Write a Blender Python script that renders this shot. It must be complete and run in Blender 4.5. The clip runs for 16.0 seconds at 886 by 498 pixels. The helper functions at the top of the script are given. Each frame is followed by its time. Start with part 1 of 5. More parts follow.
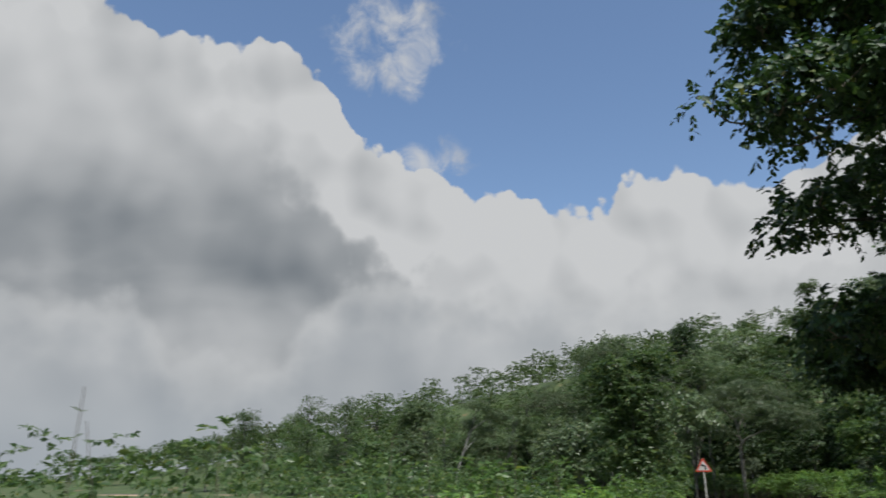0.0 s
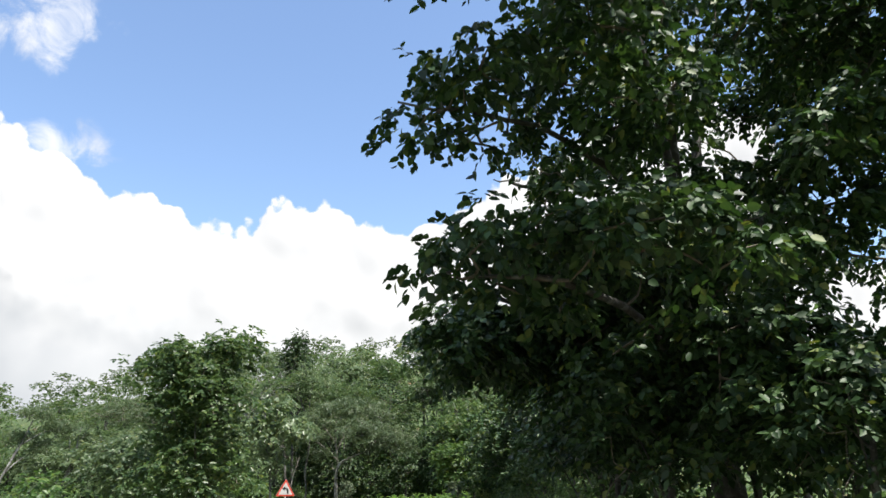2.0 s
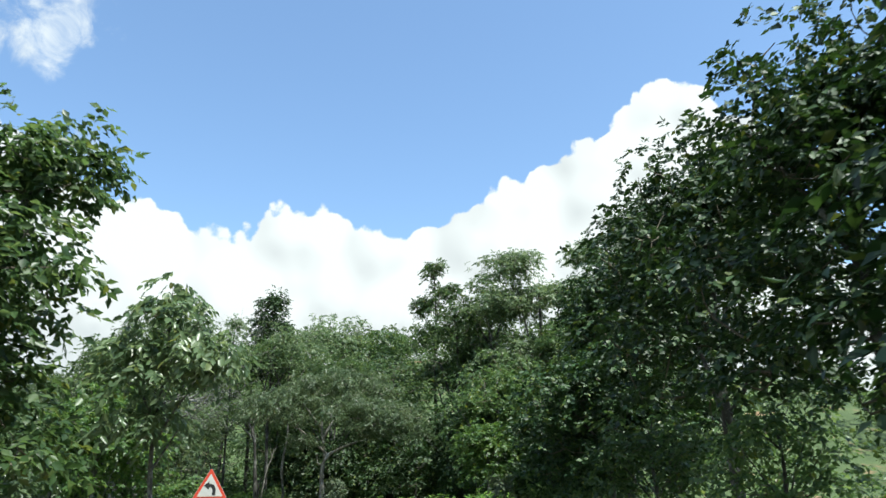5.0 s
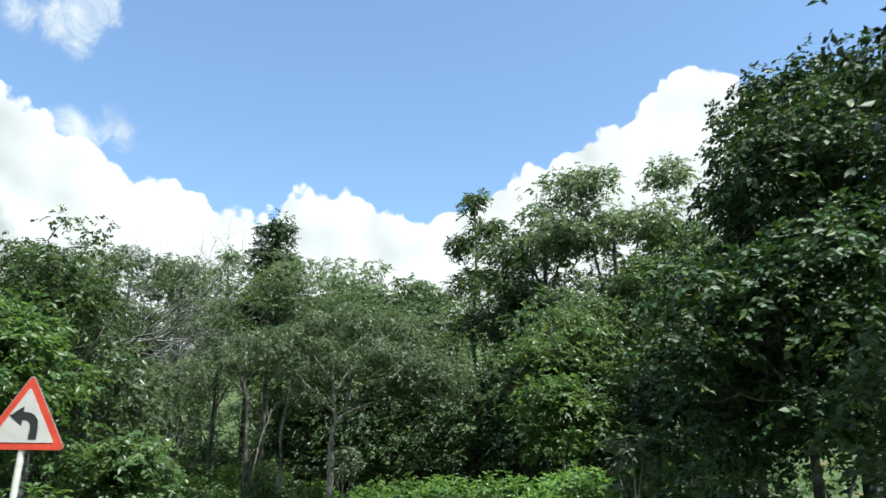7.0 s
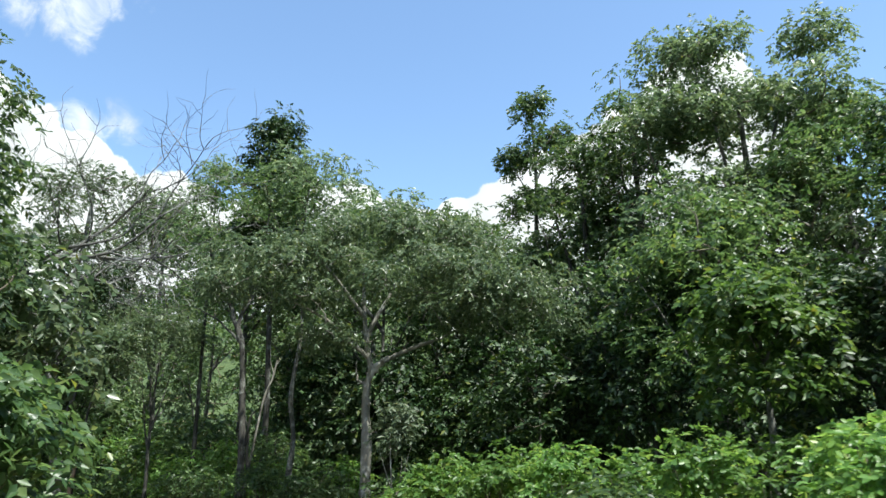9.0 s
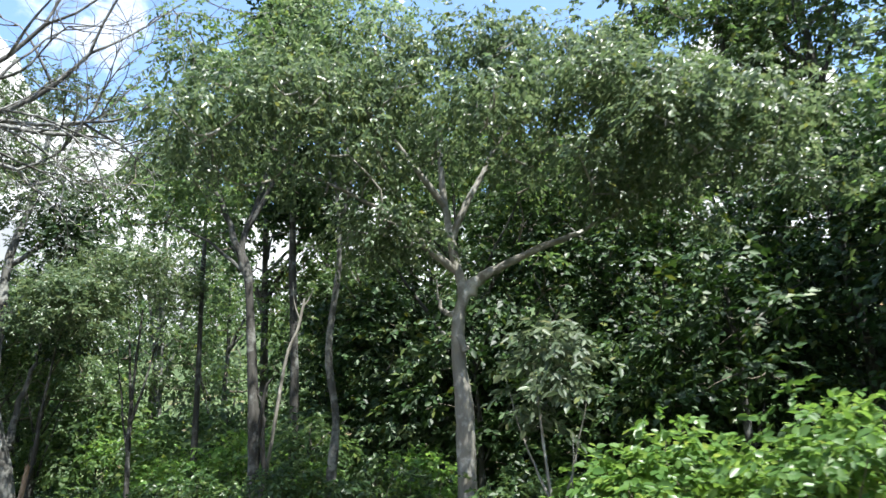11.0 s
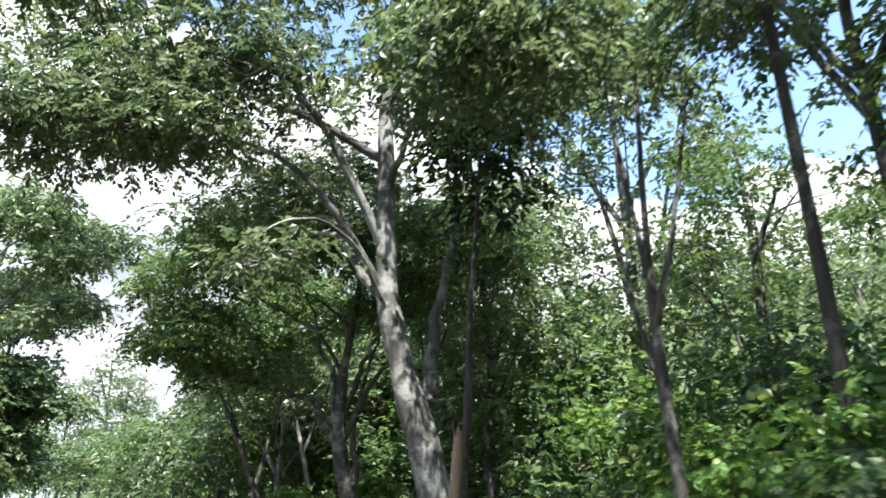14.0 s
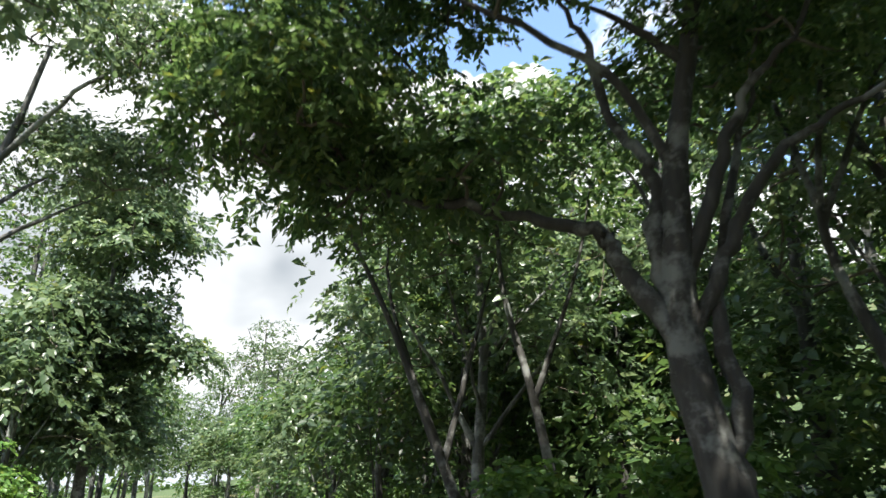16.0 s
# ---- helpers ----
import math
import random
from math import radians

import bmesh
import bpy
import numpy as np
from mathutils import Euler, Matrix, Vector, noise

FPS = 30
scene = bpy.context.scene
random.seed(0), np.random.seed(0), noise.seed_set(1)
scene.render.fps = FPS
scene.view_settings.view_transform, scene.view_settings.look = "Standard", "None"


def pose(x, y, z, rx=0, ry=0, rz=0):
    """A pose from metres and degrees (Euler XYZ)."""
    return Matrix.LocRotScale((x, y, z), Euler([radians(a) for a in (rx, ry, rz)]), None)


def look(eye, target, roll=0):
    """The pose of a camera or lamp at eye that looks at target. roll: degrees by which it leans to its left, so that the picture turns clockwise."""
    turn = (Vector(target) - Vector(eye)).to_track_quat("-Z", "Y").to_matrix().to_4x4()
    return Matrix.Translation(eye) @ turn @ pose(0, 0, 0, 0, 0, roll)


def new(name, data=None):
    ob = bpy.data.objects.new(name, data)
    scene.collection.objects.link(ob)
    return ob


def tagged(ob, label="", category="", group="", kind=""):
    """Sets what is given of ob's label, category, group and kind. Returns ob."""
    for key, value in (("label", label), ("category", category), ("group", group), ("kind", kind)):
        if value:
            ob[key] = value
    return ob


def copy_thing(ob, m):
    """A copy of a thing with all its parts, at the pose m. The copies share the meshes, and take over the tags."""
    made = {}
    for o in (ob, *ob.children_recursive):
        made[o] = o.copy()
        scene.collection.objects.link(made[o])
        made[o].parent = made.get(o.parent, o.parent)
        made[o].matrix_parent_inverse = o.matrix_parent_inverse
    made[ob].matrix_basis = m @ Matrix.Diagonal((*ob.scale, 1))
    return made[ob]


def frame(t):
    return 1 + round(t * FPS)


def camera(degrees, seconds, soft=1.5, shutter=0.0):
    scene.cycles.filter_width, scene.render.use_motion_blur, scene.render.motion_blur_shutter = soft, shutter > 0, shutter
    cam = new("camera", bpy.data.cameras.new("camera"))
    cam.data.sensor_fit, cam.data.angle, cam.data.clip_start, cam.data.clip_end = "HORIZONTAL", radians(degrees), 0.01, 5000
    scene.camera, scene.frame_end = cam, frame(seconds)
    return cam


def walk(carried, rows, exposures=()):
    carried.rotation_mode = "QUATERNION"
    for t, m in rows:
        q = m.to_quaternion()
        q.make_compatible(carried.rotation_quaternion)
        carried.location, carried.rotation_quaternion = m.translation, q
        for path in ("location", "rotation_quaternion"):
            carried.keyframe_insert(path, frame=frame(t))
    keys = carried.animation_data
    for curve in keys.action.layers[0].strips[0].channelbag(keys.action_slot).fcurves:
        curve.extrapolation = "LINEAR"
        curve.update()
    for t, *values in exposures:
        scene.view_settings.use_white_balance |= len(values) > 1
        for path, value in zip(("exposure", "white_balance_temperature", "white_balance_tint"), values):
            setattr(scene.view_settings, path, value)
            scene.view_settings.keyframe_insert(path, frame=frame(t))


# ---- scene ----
PATH = [
    (0.0, 5.383, -57.430, 1.651, 1.200, -48.868, 4.683, -0.36),
    (0.5, 5.020, -55.021, 1.730, 2.844, -45.776, 4.856, -1.52),
    (1.0, 5.024, -52.605, 1.753, 4.416, -43.132, 4.898, -1.70),
    (1.5, 5.093, -50.447, 1.746, 5.211, -40.981, 4.968, -0.93),
    (2.0, 5.184, -48.305, 1.694, 5.652, -38.872, 4.983, -0.74),
    (2.5, 5.223, -45.659, 1.677, 5.842, -36.246, 4.996, -0.77),
    (3.0, 5.155, -43.272, 1.721, 5.834, -33.848, 4.996, -1.20),
    (3.5, 5.037, -40.292, 1.775, 5.679, -30.885, 5.105, -1.29),
    (4.0, 4.872, -37.168, 1.843, 5.477, -27.750, 5.152, -1.60),
    (4.2, 4.779, -36.013, 1.851, 5.370, -26.602, 5.182, -1.66),
    (6.3, 4.032, -23.714, 1.807, 4.275, -14.264, 5.069, 0.26),
    (6.5, 3.905, -22.371, 1.803, 4.135, -12.908, 5.028, 0.49),
    (7.0, 3.598, -19.211, 1.802, 3.796, -9.720, 4.944, 0.48),
    (7.5, 3.243, -16.209, 1.816, 3.407, -6.693, 4.884, 0.17),
    (8.0, 2.788, -13.004, 1.704, 2.912, -3.460, 4.688, 0.05),
    (8.2, 2.529, -11.782, 1.692, 2.631, -2.229, 4.647, 0.10),
    (10.3, 0.000, 0.000, 1.748, -0.000, 9.550, 4.714, -2.83),
    (10.5, -0.127, 1.040, 1.760, -0.217, 10.590, 4.726, -2.86),
    (11.0, -0.573, 3.583, 1.745, -0.924, 13.129, 4.703, -2.91),
    (11.5, -1.241, 5.989, 1.704, -1.901, 15.498, 4.730, -2.75),
    (12.0, -2.088, 8.308, 1.730, -3.499, 17.718, 4.804, -1.88),
    (12.5, -3.176, 10.699, 1.748, -5.627, 19.867, 4.903, -0.57),
    (13.0, -4.472, 13.034, 1.738, -8.091, 21.774, 4.981, 0.80),
    (13.5, -6.016, 15.095, 1.737, -10.645, 23.362, 4.935, -1.08),
    (14.0, -7.875, 16.841, 1.737, -13.399, 24.521, 4.977, -1.62),
    (14.5, -9.960, 18.571, 1.733, -16.093, 25.765, 4.994, -2.12),
    (15.0, -12.284, 20.475, 1.768, -18.811, 27.298, 5.059, -1.36),
    (15.5, -14.691, 22.216, 1.752, -21.505, 28.768, 5.013, -0.46),
    (16.0, -16.862, 23.839, 1.735, -23.905, 30.175, 4.935, 0.61),
]
cam = camera(62.1, 16.0, soft=1.5, shutter=0.2)
EXPOSURES = [(0.0, 0.14, 6350, 9), (0.5, 0.46, 6400, 9), (1.0, 0.74, 6450, 10), (1.5, 1.05, 6500, 10), (2.5, 1.1, 6500, 10), (3.0, 0.92, 6400, 7), (4.2, 0.98, 6200, 1),
             (8.2, 1.06, 6200, 1), (10.3, 1.5, 6350, 8), (11.5, 1.92, 6100, 9), (13.0, 2.15, 6250, 12), (14.2, 1.93, 6300, 11), (15.0, 1.75, 6250, 6), (15.5, 2.05, 6150, 7), (16.0, 1.7, 6450, 9)]
walk(cam, [(t, look((x, y, z), (tx, ty, tz), roll)) for t, x, y, z, tx, ty, tz, roll in PATH], EXPOSURES)

# ---- world and sun ----
SUN_EL, SUN_AZ = radians(64), radians(138)          # azimuth from +y towards +x


def build_world():
    w = bpy.data.worlds.new("sky")
    scene.world = w
    w.use_nodes = True
    nt = w.node_tree
    nt.nodes.clear()
    N, L = nt.nodes.new, nt.links.new

    def link(v, socket):
        if isinstance(v, (int, float)):
            socket.default_value = v
        else:
            L(v, socket)

    def m(op, a, b=0.0, c=0.0, clamp=False):
        n = N("ShaderNodeMath")
        n.operation, n.use_clamp = op, clamp
        for v, s in zip((a, b, c), n.inputs):
            link(v, s)
        return n.outputs[0]

    def smooth(v, lo, hi):
        n = N("ShaderNodeMapRange")
        n.interpolation_type = "SMOOTHSTEP"
        for v_, s in zip((v, lo, hi), n.inputs):
            link(v_, s)
        return n.outputs[0]

    def mixc(f, a, b):
        n = N("ShaderNodeMix")
        n.data_type = "RGBA"
        link(f, n.inputs[0])
        for v, s in ((a, n.inputs[6]), (b, n.inputs[7])):
            if isinstance(v, tuple):
                s.default_value = (*v, 1)
            else:
                L(v, s)
        return n.outputs[2]

    tc = N("ShaderNodeTexCoord")
    sep = N("ShaderNodeSeparateXYZ")
    L(tc.outputs["Generated"], sep.inputs[0])
    az = m("MULTIPLY", m("ARCTAN2", sep.outputs[0], sep.outputs[1]), 180 / math.pi)
    el = m("MULTIPLY", m("ARCSINE", sep.outputs[2]), 180 / math.pi)
    flat = N("ShaderNodeCombineXYZ")
    link(az, flat.inputs[0])
    link(el, flat.inputs[1])

    def fbm(scale, detail, rough, stretch=1.0, seed=0.0, warp=0.0, shift=(0, 0)):
        mp = N("ShaderNodeMapping")
        L(flat.outputs[0], mp.inputs[0])
        mp.inputs["Scale"].default_value = (scale, scale * stretch, 1)
        mp.inputs["Location"].default_value = (seed + shift[0] * scale, seed * 0.7 + shift[1] * scale * stretch, seed)
        n = N("ShaderNodeTexNoise")
        n.inputs["Scale"].default_value = 1.0
        n.inputs["Detail"].default_value = detail
        n.inputs["Roughness"].default_value = rough
        n.inputs["Distortion"].default_value = warp
        L(mp.outputs[0], n.inputs["Vector"])
        return n.outputs["Fac"]

    def puffs(scale, seed, shift=(0, 0)):
        mp = N("ShaderNodeMapping")
        L(flat.outputs[0], mp.inputs[0])
        mp.inputs["Scale"].default_value = (scale, scale, 1)
        mp.inputs["Location"].default_value = (seed + shift[0] * scale, seed + shift[1] * scale, 0)
        n = N("ShaderNodeTexVoronoi")
        n.feature, n.voronoi_dimensions = "SMOOTH_F1", "2D"
        n.inputs["Scale"].default_value = 1.0
        n.inputs["Smoothness"].default_value = 0.35
        L(mp.outputs[0], n.inputs["Vector"])
        return n.outputs["Distance"]

    # height of the cumulus tops over the horizon, by direction
    tops = [(-180, 24), (-120, 28), (-85, 34), (-62, 35), (-54, 33.5), (-48.5, 31.8), (-43.8, 32.3), (-38.5, 32), (-35.2, 29), (-33.5, 26.3),
            (-31, 25.0), (-28, 23.9), (-23.4, 22.4), (-18.7, 21.3), (-14, 20.2), (-11, 22.3), (-4, 22.0), (-0.7, 19.9), (1, 21.3), (5.5, 23.3),
            (9.4, 24.6), (12.3, 26), (15.7, 26.8), (18.2, 29), (20.5, 30.7), (25, 29.2), (28.6, 26.6), (30.5, 22), (34, 15), (50, 12), (100, 20), (180, 24)]
    fc = N("ShaderNodeFloatCurve")
    curve = fc.mapping.curves[0]
    fc.mapping.extend = "HORIZONTAL"
    pts = [((a + 180) / 360, h / 40) for a, h in tops]
    curve.points[0].location, curve.points[1].location = pts[0], pts[-1]
    for p in pts[1:-1]:
        curve.points.new(*p)
    for p in curve.points:
        p.handle_type = "AUTO_CLAMPED"
    fc.mapping.update()
    link(m("DIVIDE", m("ADD", az, 180.0), 360.0), fc.inputs["Value"])
    top = m("MULTIPLY", fc.outputs[0], 40.0)
    def billows(shift=(0, 0)):
        big = m("MULTIPLY", m("SUBTRACT", 0.42, puffs(0.30, 3.1, shift)), 2.4)
        small = m("MULTIPLY", m("SUBTRACT", 0.42, puffs(0.85, 7.7, shift)), 0.9)
        return m("ADD", m("ADD", big, small), m("MULTIPLY", m("SUBTRACT", fbm(1.1, 7, 0.58, 1, 2.0, 0.0, shift), 0.5), 1.1))

    depth = m("ADD", m("SUBTRACT", top, el), m("MULTIPLY", billows(), 0.9))
    def mounds(shift=(0, 0)):
        return m("ADD", m("MULTIPLY", m("SUBTRACT", 0.42, puffs(0.13, 1.3, shift)), 3.2), m("MULTIPLY", m("SUBTRACT", 0.42, puffs(0.30, 3.1, shift)), 1.6))

    slope = m("SUBTRACT", mounds(), mounds((1.6, 1.9)))
    edge = m("ADD", 0.12, m("MULTIPLY", fbm(0.12, 2, 0.5, 1, 9.0), 0.55))
    mask = smooth(depth, 0.0, edge)
    # thin torn wisps above the bank
    wisp_n = fbm(0.30, 7, 0.60, 1.2, 5.0, 0.4)
    rim = m("ADD", m("POWER", m("DIVIDE", m("SUBTRACT", az, -30.5), 6.0), 2.0), m("POWER", m("DIVIDE", m("SUBTRACT", el, 33.3), 4.5), 2.0))
    rim2 = m("ADD", m("POWER", m("DIVIDE", m("SUBTRACT", az, -26.8), 3.4), 2.0), m("POWER", m("DIVIDE", m("SUBTRACT", el, 24.4), 2.0), 2.0))
    near = m("MAXIMUM", m("SUBTRACT", 1.0, rim), m("SUBTRACT", 1.0, rim2))
    wisp = m("MULTIPLY", smooth(m("ADD", m("MULTIPLY", near, 0.45), m("MULTIPLY", m("SUBTRACT", wisp_n, 0.5), 2.4)), 0.0, 0.85), smooth(near, -0.7, 0.5))
    high = smooth(el, 38.0, 60.0)
    scattered = m("MULTIPLY", smooth(fbm(0.022, 8, 0.62, 1.6, 1.0, 0.8), 0.40, 0.78), high)
    wisp = m("MAXIMUM", m("MULTIPLY", wisp, 0.85), scattered)
    mask_all = m("MAXIMUM", mask, wisp)
    # shade inside the bank: bright billows at the top, grey-blue bellies below
    brow = m("ADD", 2.2, m("MULTIPLY", smooth(az, -47.0, -37.0), 5.0))
    inner = m("ADD", m("SUBTRACT", m("SUBTRACT", top, el), brow), m("ADD", m("MULTIPLY", m("SUBTRACT", fbm(0.10, 2, 0.5, 1.2, 4.0), 0.5), 9.0), m("MULTIPLY", billows((23.0, 9.0)), 1.3)))
    front = smooth(inner, -0.6, 2.6)
    band = m("MULTIPLY", smooth(el, 28.0, 16.5), m("SUBTRACT", 1.0, m("MULTIPLY", smooth(el, 14.5, 9.5), 0.5)))
    blotch = smooth(fbm(0.055, 4, 0.5, 1.9, 11.0, 0.3), 0.30, 0.62)
    west = m("ADD", 0.32, m("MULTIPLY", smooth(az, -12.0, -40.0), 0.68))
    soft = m("MULTIPLY", m("MULTIPLY", slope, -0.17), m("SUBTRACT", 1.0, m("MULTIPLY", front, 0.45)))
    shade = m("ADD", 0.13, m("MULTIPLY", band, m("ADD", 0.34, m("MULTIPLY", blotch, 0.30))))
    grey = m("ADD", m("MULTIPLY", m("MULTIPLY", front, shade), west), m("ADD", soft, 0.02), clamp=True)
    lit = mixc(grey, (1.0, 1.0, 1.0), (0.27, 0.305, 0.34))
    # a nearer, lower bank in front of the great one
    low_tops = [(-180, 12), (-64, 11), (-56, 13.4), (-50, 13.6), (-45, 9.5), (-39.5, 10), (-35.5, 14.5), (-30, 16.5), (-24, 15), (-19, 16), (-14, 14), (-8, 15), (-2, 13), (8, 15), (20, 13), (60, 9), (180, 12)]
    f2 = N("ShaderNodeFloatCurve")
    c2 = f2.mapping.curves[0]
    pts2 = [((a + 180) / 360, h / 40) for a, h in low_tops]
    c2.points[0].location, c2.points[1].location = pts2[0], pts2[-1]
    for p in pts2[1:-1]:
        c2.points.new(*p)
    f2.mapping.update()
    link(m("DIVIDE", m("ADD", az, 180.0), 360.0), f2.inputs["Value"])
    depth2 = m("ADD", m("SUBTRACT", m("MULTIPLY", f2.outputs[0], 40.0), el), m("MULTIPLY", billows((40.0, 17.0)), 1.15))
    grey2 = m("ADD", m("MULTIPLY", smooth(depth2, 0.6, 6.5), 0.62), m("MULTIPLY", slope, -0.06), clamp=True)
    lit2 = mixc(grey2, (0.96, 0.965, 0.965), (0.46, 0.51, 0.57))
    lit = mixc(m("MULTIPLY", smooth(depth2, -0.4, 2.6), 0.6), lit, lit2)
    haze = smooth(el, 9.0, 0.0)
    lit = mixc(m("MULTIPLY", haze, 0.7), lit, (0.60, 0.66, 0.72))

    sky = N("ShaderNodeTexSky")
    sky.sky_type, sky.sun_disc = "NISHITA", False
    sky.sun_elevation, sky.sun_rotation = SUN_EL, SUN_AZ
    sky.air_density, sky.dust_density, sky.ozone_density = 1.0, 0.6, 1.6
    bg_sky, bg_cloud, mix = N("ShaderNodeBackground"), N("ShaderNodeBackground"), N("ShaderNodeMixShader")
    bg_sky.inputs[1].default_value = 0.132
    L(sky.outputs[0], bg_sky.inputs[0])
    L(lit, bg_cloud.inputs[0])
    bg_cloud.inputs[1].default_value = 0.53
    L(mask_all, mix.inputs[0])
    L(bg_sky.outputs[0], mix.inputs[1])
    L(bg_cloud.outputs[0], mix.inputs[2])
    out = N("ShaderNodeOutputWorld")
    L(mix.outputs[0], out.inputs[0])
    w.cycles.sampling_method = "MANUAL"
    w.cycles.sample_map_resolution = 512


build_world()
sun = new("sun", bpy.data.lights.new("sun", "SUN"))
sun.data.energy, sun.data.angle, sun.data.color = 5.0, radians(0.6), (1.0, 0.955, 0.88)
to_sun = Vector((math.sin(SUN_AZ) * math.cos(SUN_EL), math.cos(SUN_AZ) * math.cos(SUN_EL), math.sin(SUN_EL)))
sun.matrix_world = look((0, 0, 60), tuple(Vector((0, 0, 60)) - to_sun))


# ---- materials ----
def material(name):
    mat = bpy.data.materials.new(name)
    mat.use_nodes = True
    nt = mat.node_tree
    nt.nodes.clear()
    out = nt.nodes.new("ShaderNodeOutputMaterial")
    return mat, nt, nt.nodes.new, nt.links.new, out


def ramp(nt, fac, stops):
    r = nt.nodes.new("ShaderNodeValToRGB")
    els = r.color_ramp.elements
    els[0].position, els[0].color = stops[0][0], (*stops[0][1], 1)
    els[1].position, els[1].color = stops[-1][0], (*stops[-1][1], 1)
    for p, c in stops[1:-1]:
        e = els.new(p)
        e.color = (*c, 1)
    nt.links.new(fac, r.inputs[0])
    return r.outputs[0]


def noise_fac(nt, scale, detail=4, rough=0.6, coords="Object", stretch=(1, 1, 1)):
    tc = nt.nodes.new("ShaderNodeTexCoord")
    mp = nt.nodes.new("ShaderNodeMapping")
    mp.inputs["Scale"].default_value = stretch
    n = nt.nodes.new("ShaderNodeTexNoise")
    n.inputs["Scale"].default_value, n.inputs["Detail"].default_value, n.inputs["Roughness"].default_value = scale, detail, rough
    nt.links.new(tc.outputs[coords], mp.inputs[0])
    nt.links.new(mp.outputs[0], n.inputs["Vector"])
    return n.outputs["Fac"]


def leaf_material(name, dark, mid, light, gloss=0.38, through_light=0.32, yellow=(0.105, 0.13, 0.03)):
    mat, nt, N, L, out = material(name)
    geo = N("ShaderNodeNewGeometry")
    col = ramp(nt, geo.outputs["Random Per Island"], [(0.0, dark), (0.55, mid), (0.93, light), (1.0, yellow)])
    patch = noise_fac(nt, 0.7, 3, 0.6)
    tint = ramp(nt, patch, [(0.3, (0.72, 0.78, 0.7)), (0.7, (1.22, 1.15, 1.0))])
    mul = N("ShaderNodeMix")
    mul.data_type, mul.blend_type = "RGBA", "MULTIPLY"
    mul.inputs[0].default_value = 1.0
    L(col, mul.inputs[6])
    L(tint, mul.inputs[7])
    info = N("ShaderNodeObjectInfo")
    hsv = N("ShaderNodeHueSaturation")
    mr = N("ShaderNodeMapRange")
    mr.inputs[3].default_value, mr.inputs[4].default_value = 0.75, 1.25
    L(info.outputs["Random"], mr.inputs[0])
    L(mr.outputs[0], hsv.inputs["Value"])
    L(mul.outputs[2], hsv.inputs["Color"])
    p = N("ShaderNodeBsdfPrincipled")
    L(hsv.outputs[0], p.inputs["Base Color"])
    p.inputs["Roughness"].default_value = gloss
    p.inputs["Specular IOR Level"].default_value = 0.45
    t = N("ShaderNodeBsdfTranslucent")
    tw = N("ShaderNodeHueSaturation")
    tw.inputs["Hue"].default_value, tw.inputs["Saturation"].default_value, tw.inputs["Value"].default_value = 0.476, 1.10, 1.65
    L(hsv.outputs[0], tw.inputs["Color"])
    L(tw.outputs[0], t.inputs[0])
    mx = N("ShaderNodeMixShader")
    mx.inputs[0].default_value = through_light
    L(p.outputs[0], mx.inputs[1])
    L(t.outputs[0], mx.inputs[2])
    L(mx.outputs[0], out.inputs[0])
    return mat


def bark_material(name, a, b, c, scale=6.0, patchy=0.62, lichen=(0.42, 0.41, 0.36)):
    mat, nt, N, L, out = material(name)
    streak = noise_fac(nt, scale, 6, 0.65, stretch=(1, 1, 0.22))
    col = ramp(nt, streak, [(0.25, a), (0.55, b), (0.8, c)])
    lich = noise_fac(nt, 1.7, 5, 0.7)
    spots = ramp(nt, lich, [(patchy - 0.06, (0, 0, 0)), (patchy + 0.04, (1, 1, 1))])
    mx = N("ShaderNodeMix")
    mx.data_type = "RGBA"
    L(spots, mx.inputs[0])
    L(col, mx.inputs[6])
    mx.inputs[7].default_value = (*lichen, 1)
    p = N("ShaderNodeBsdfPrincipled")
    L(mx.outputs[2], p.inputs["Base Color"])
    p.inputs["Roughness"].default_value = 0.9
    bump = N("ShaderNodeBump")
    bump.inputs["Strength"].default_value, bump.inputs["Distance"].default_value = 0.7, 0.03
    L(streak, bump.inputs["Height"])
    crack = N("ShaderNodeBump")
    crack.inputs["Strength"].default_value, crack.inputs["Distance"].default_value = 0.6, 0.012
    L(noise_fac(nt, scale * 5, 4, 0.7, stretch=(1, 1, 0.35)), crack.inputs["Height"])
    L(bump.outputs[0], crack.inputs["Normal"])
    L(crack.outputs[0], p.inputs["Normal"])
    L(p.outputs[0], out.inputs[0])
    return mat


LEAF_MID = leaf_material("leaf_mid_green", (0.032, 0.065, 0.025), (0.060, 0.113, 0.042), (0.104, 0.161, 0.066), 0.40, 0.48)
# dark leaf green, also stands in for shade inside the wood and thicket
LEAF_DARK_AND_SHADED = leaf_material("leaf_dark_and_shaded_green", (0.009, 0.026, 0.008), (0.020, 0.052, 0.014), (0.042, 0.086, 0.024), 0.55, 0.22)
LEAF_GREY = leaf_material("leaf_grey_green", (0.050, 0.084, 0.042), (0.092, 0.142, 0.074), (0.145, 0.196, 0.114), 0.34, 0.46)
LEAF_LIGHT = leaf_material("leaf_light_green", (0.040, 0.092, 0.024), (0.076, 0.150, 0.042), (0.122, 0.198, 0.064), 0.42, 0.46)
LEAF_BUSH = leaf_material("leaf_fresh_bush", (0.066, 0.142, 0.036), (0.116, 0.222, 0.060), (0.172, 0.285, 0.092), 0.40, 0.48, (0.20, 0.26, 0.08))
LEAF_PALE = leaf_material("leaf_pale_grey", (0.050, 0.080, 0.046), (0.085, 0.125, 0.074), (0.135, 0.175, 0.112), 0.5, 0.36, (0.17, 0.19, 0.11))
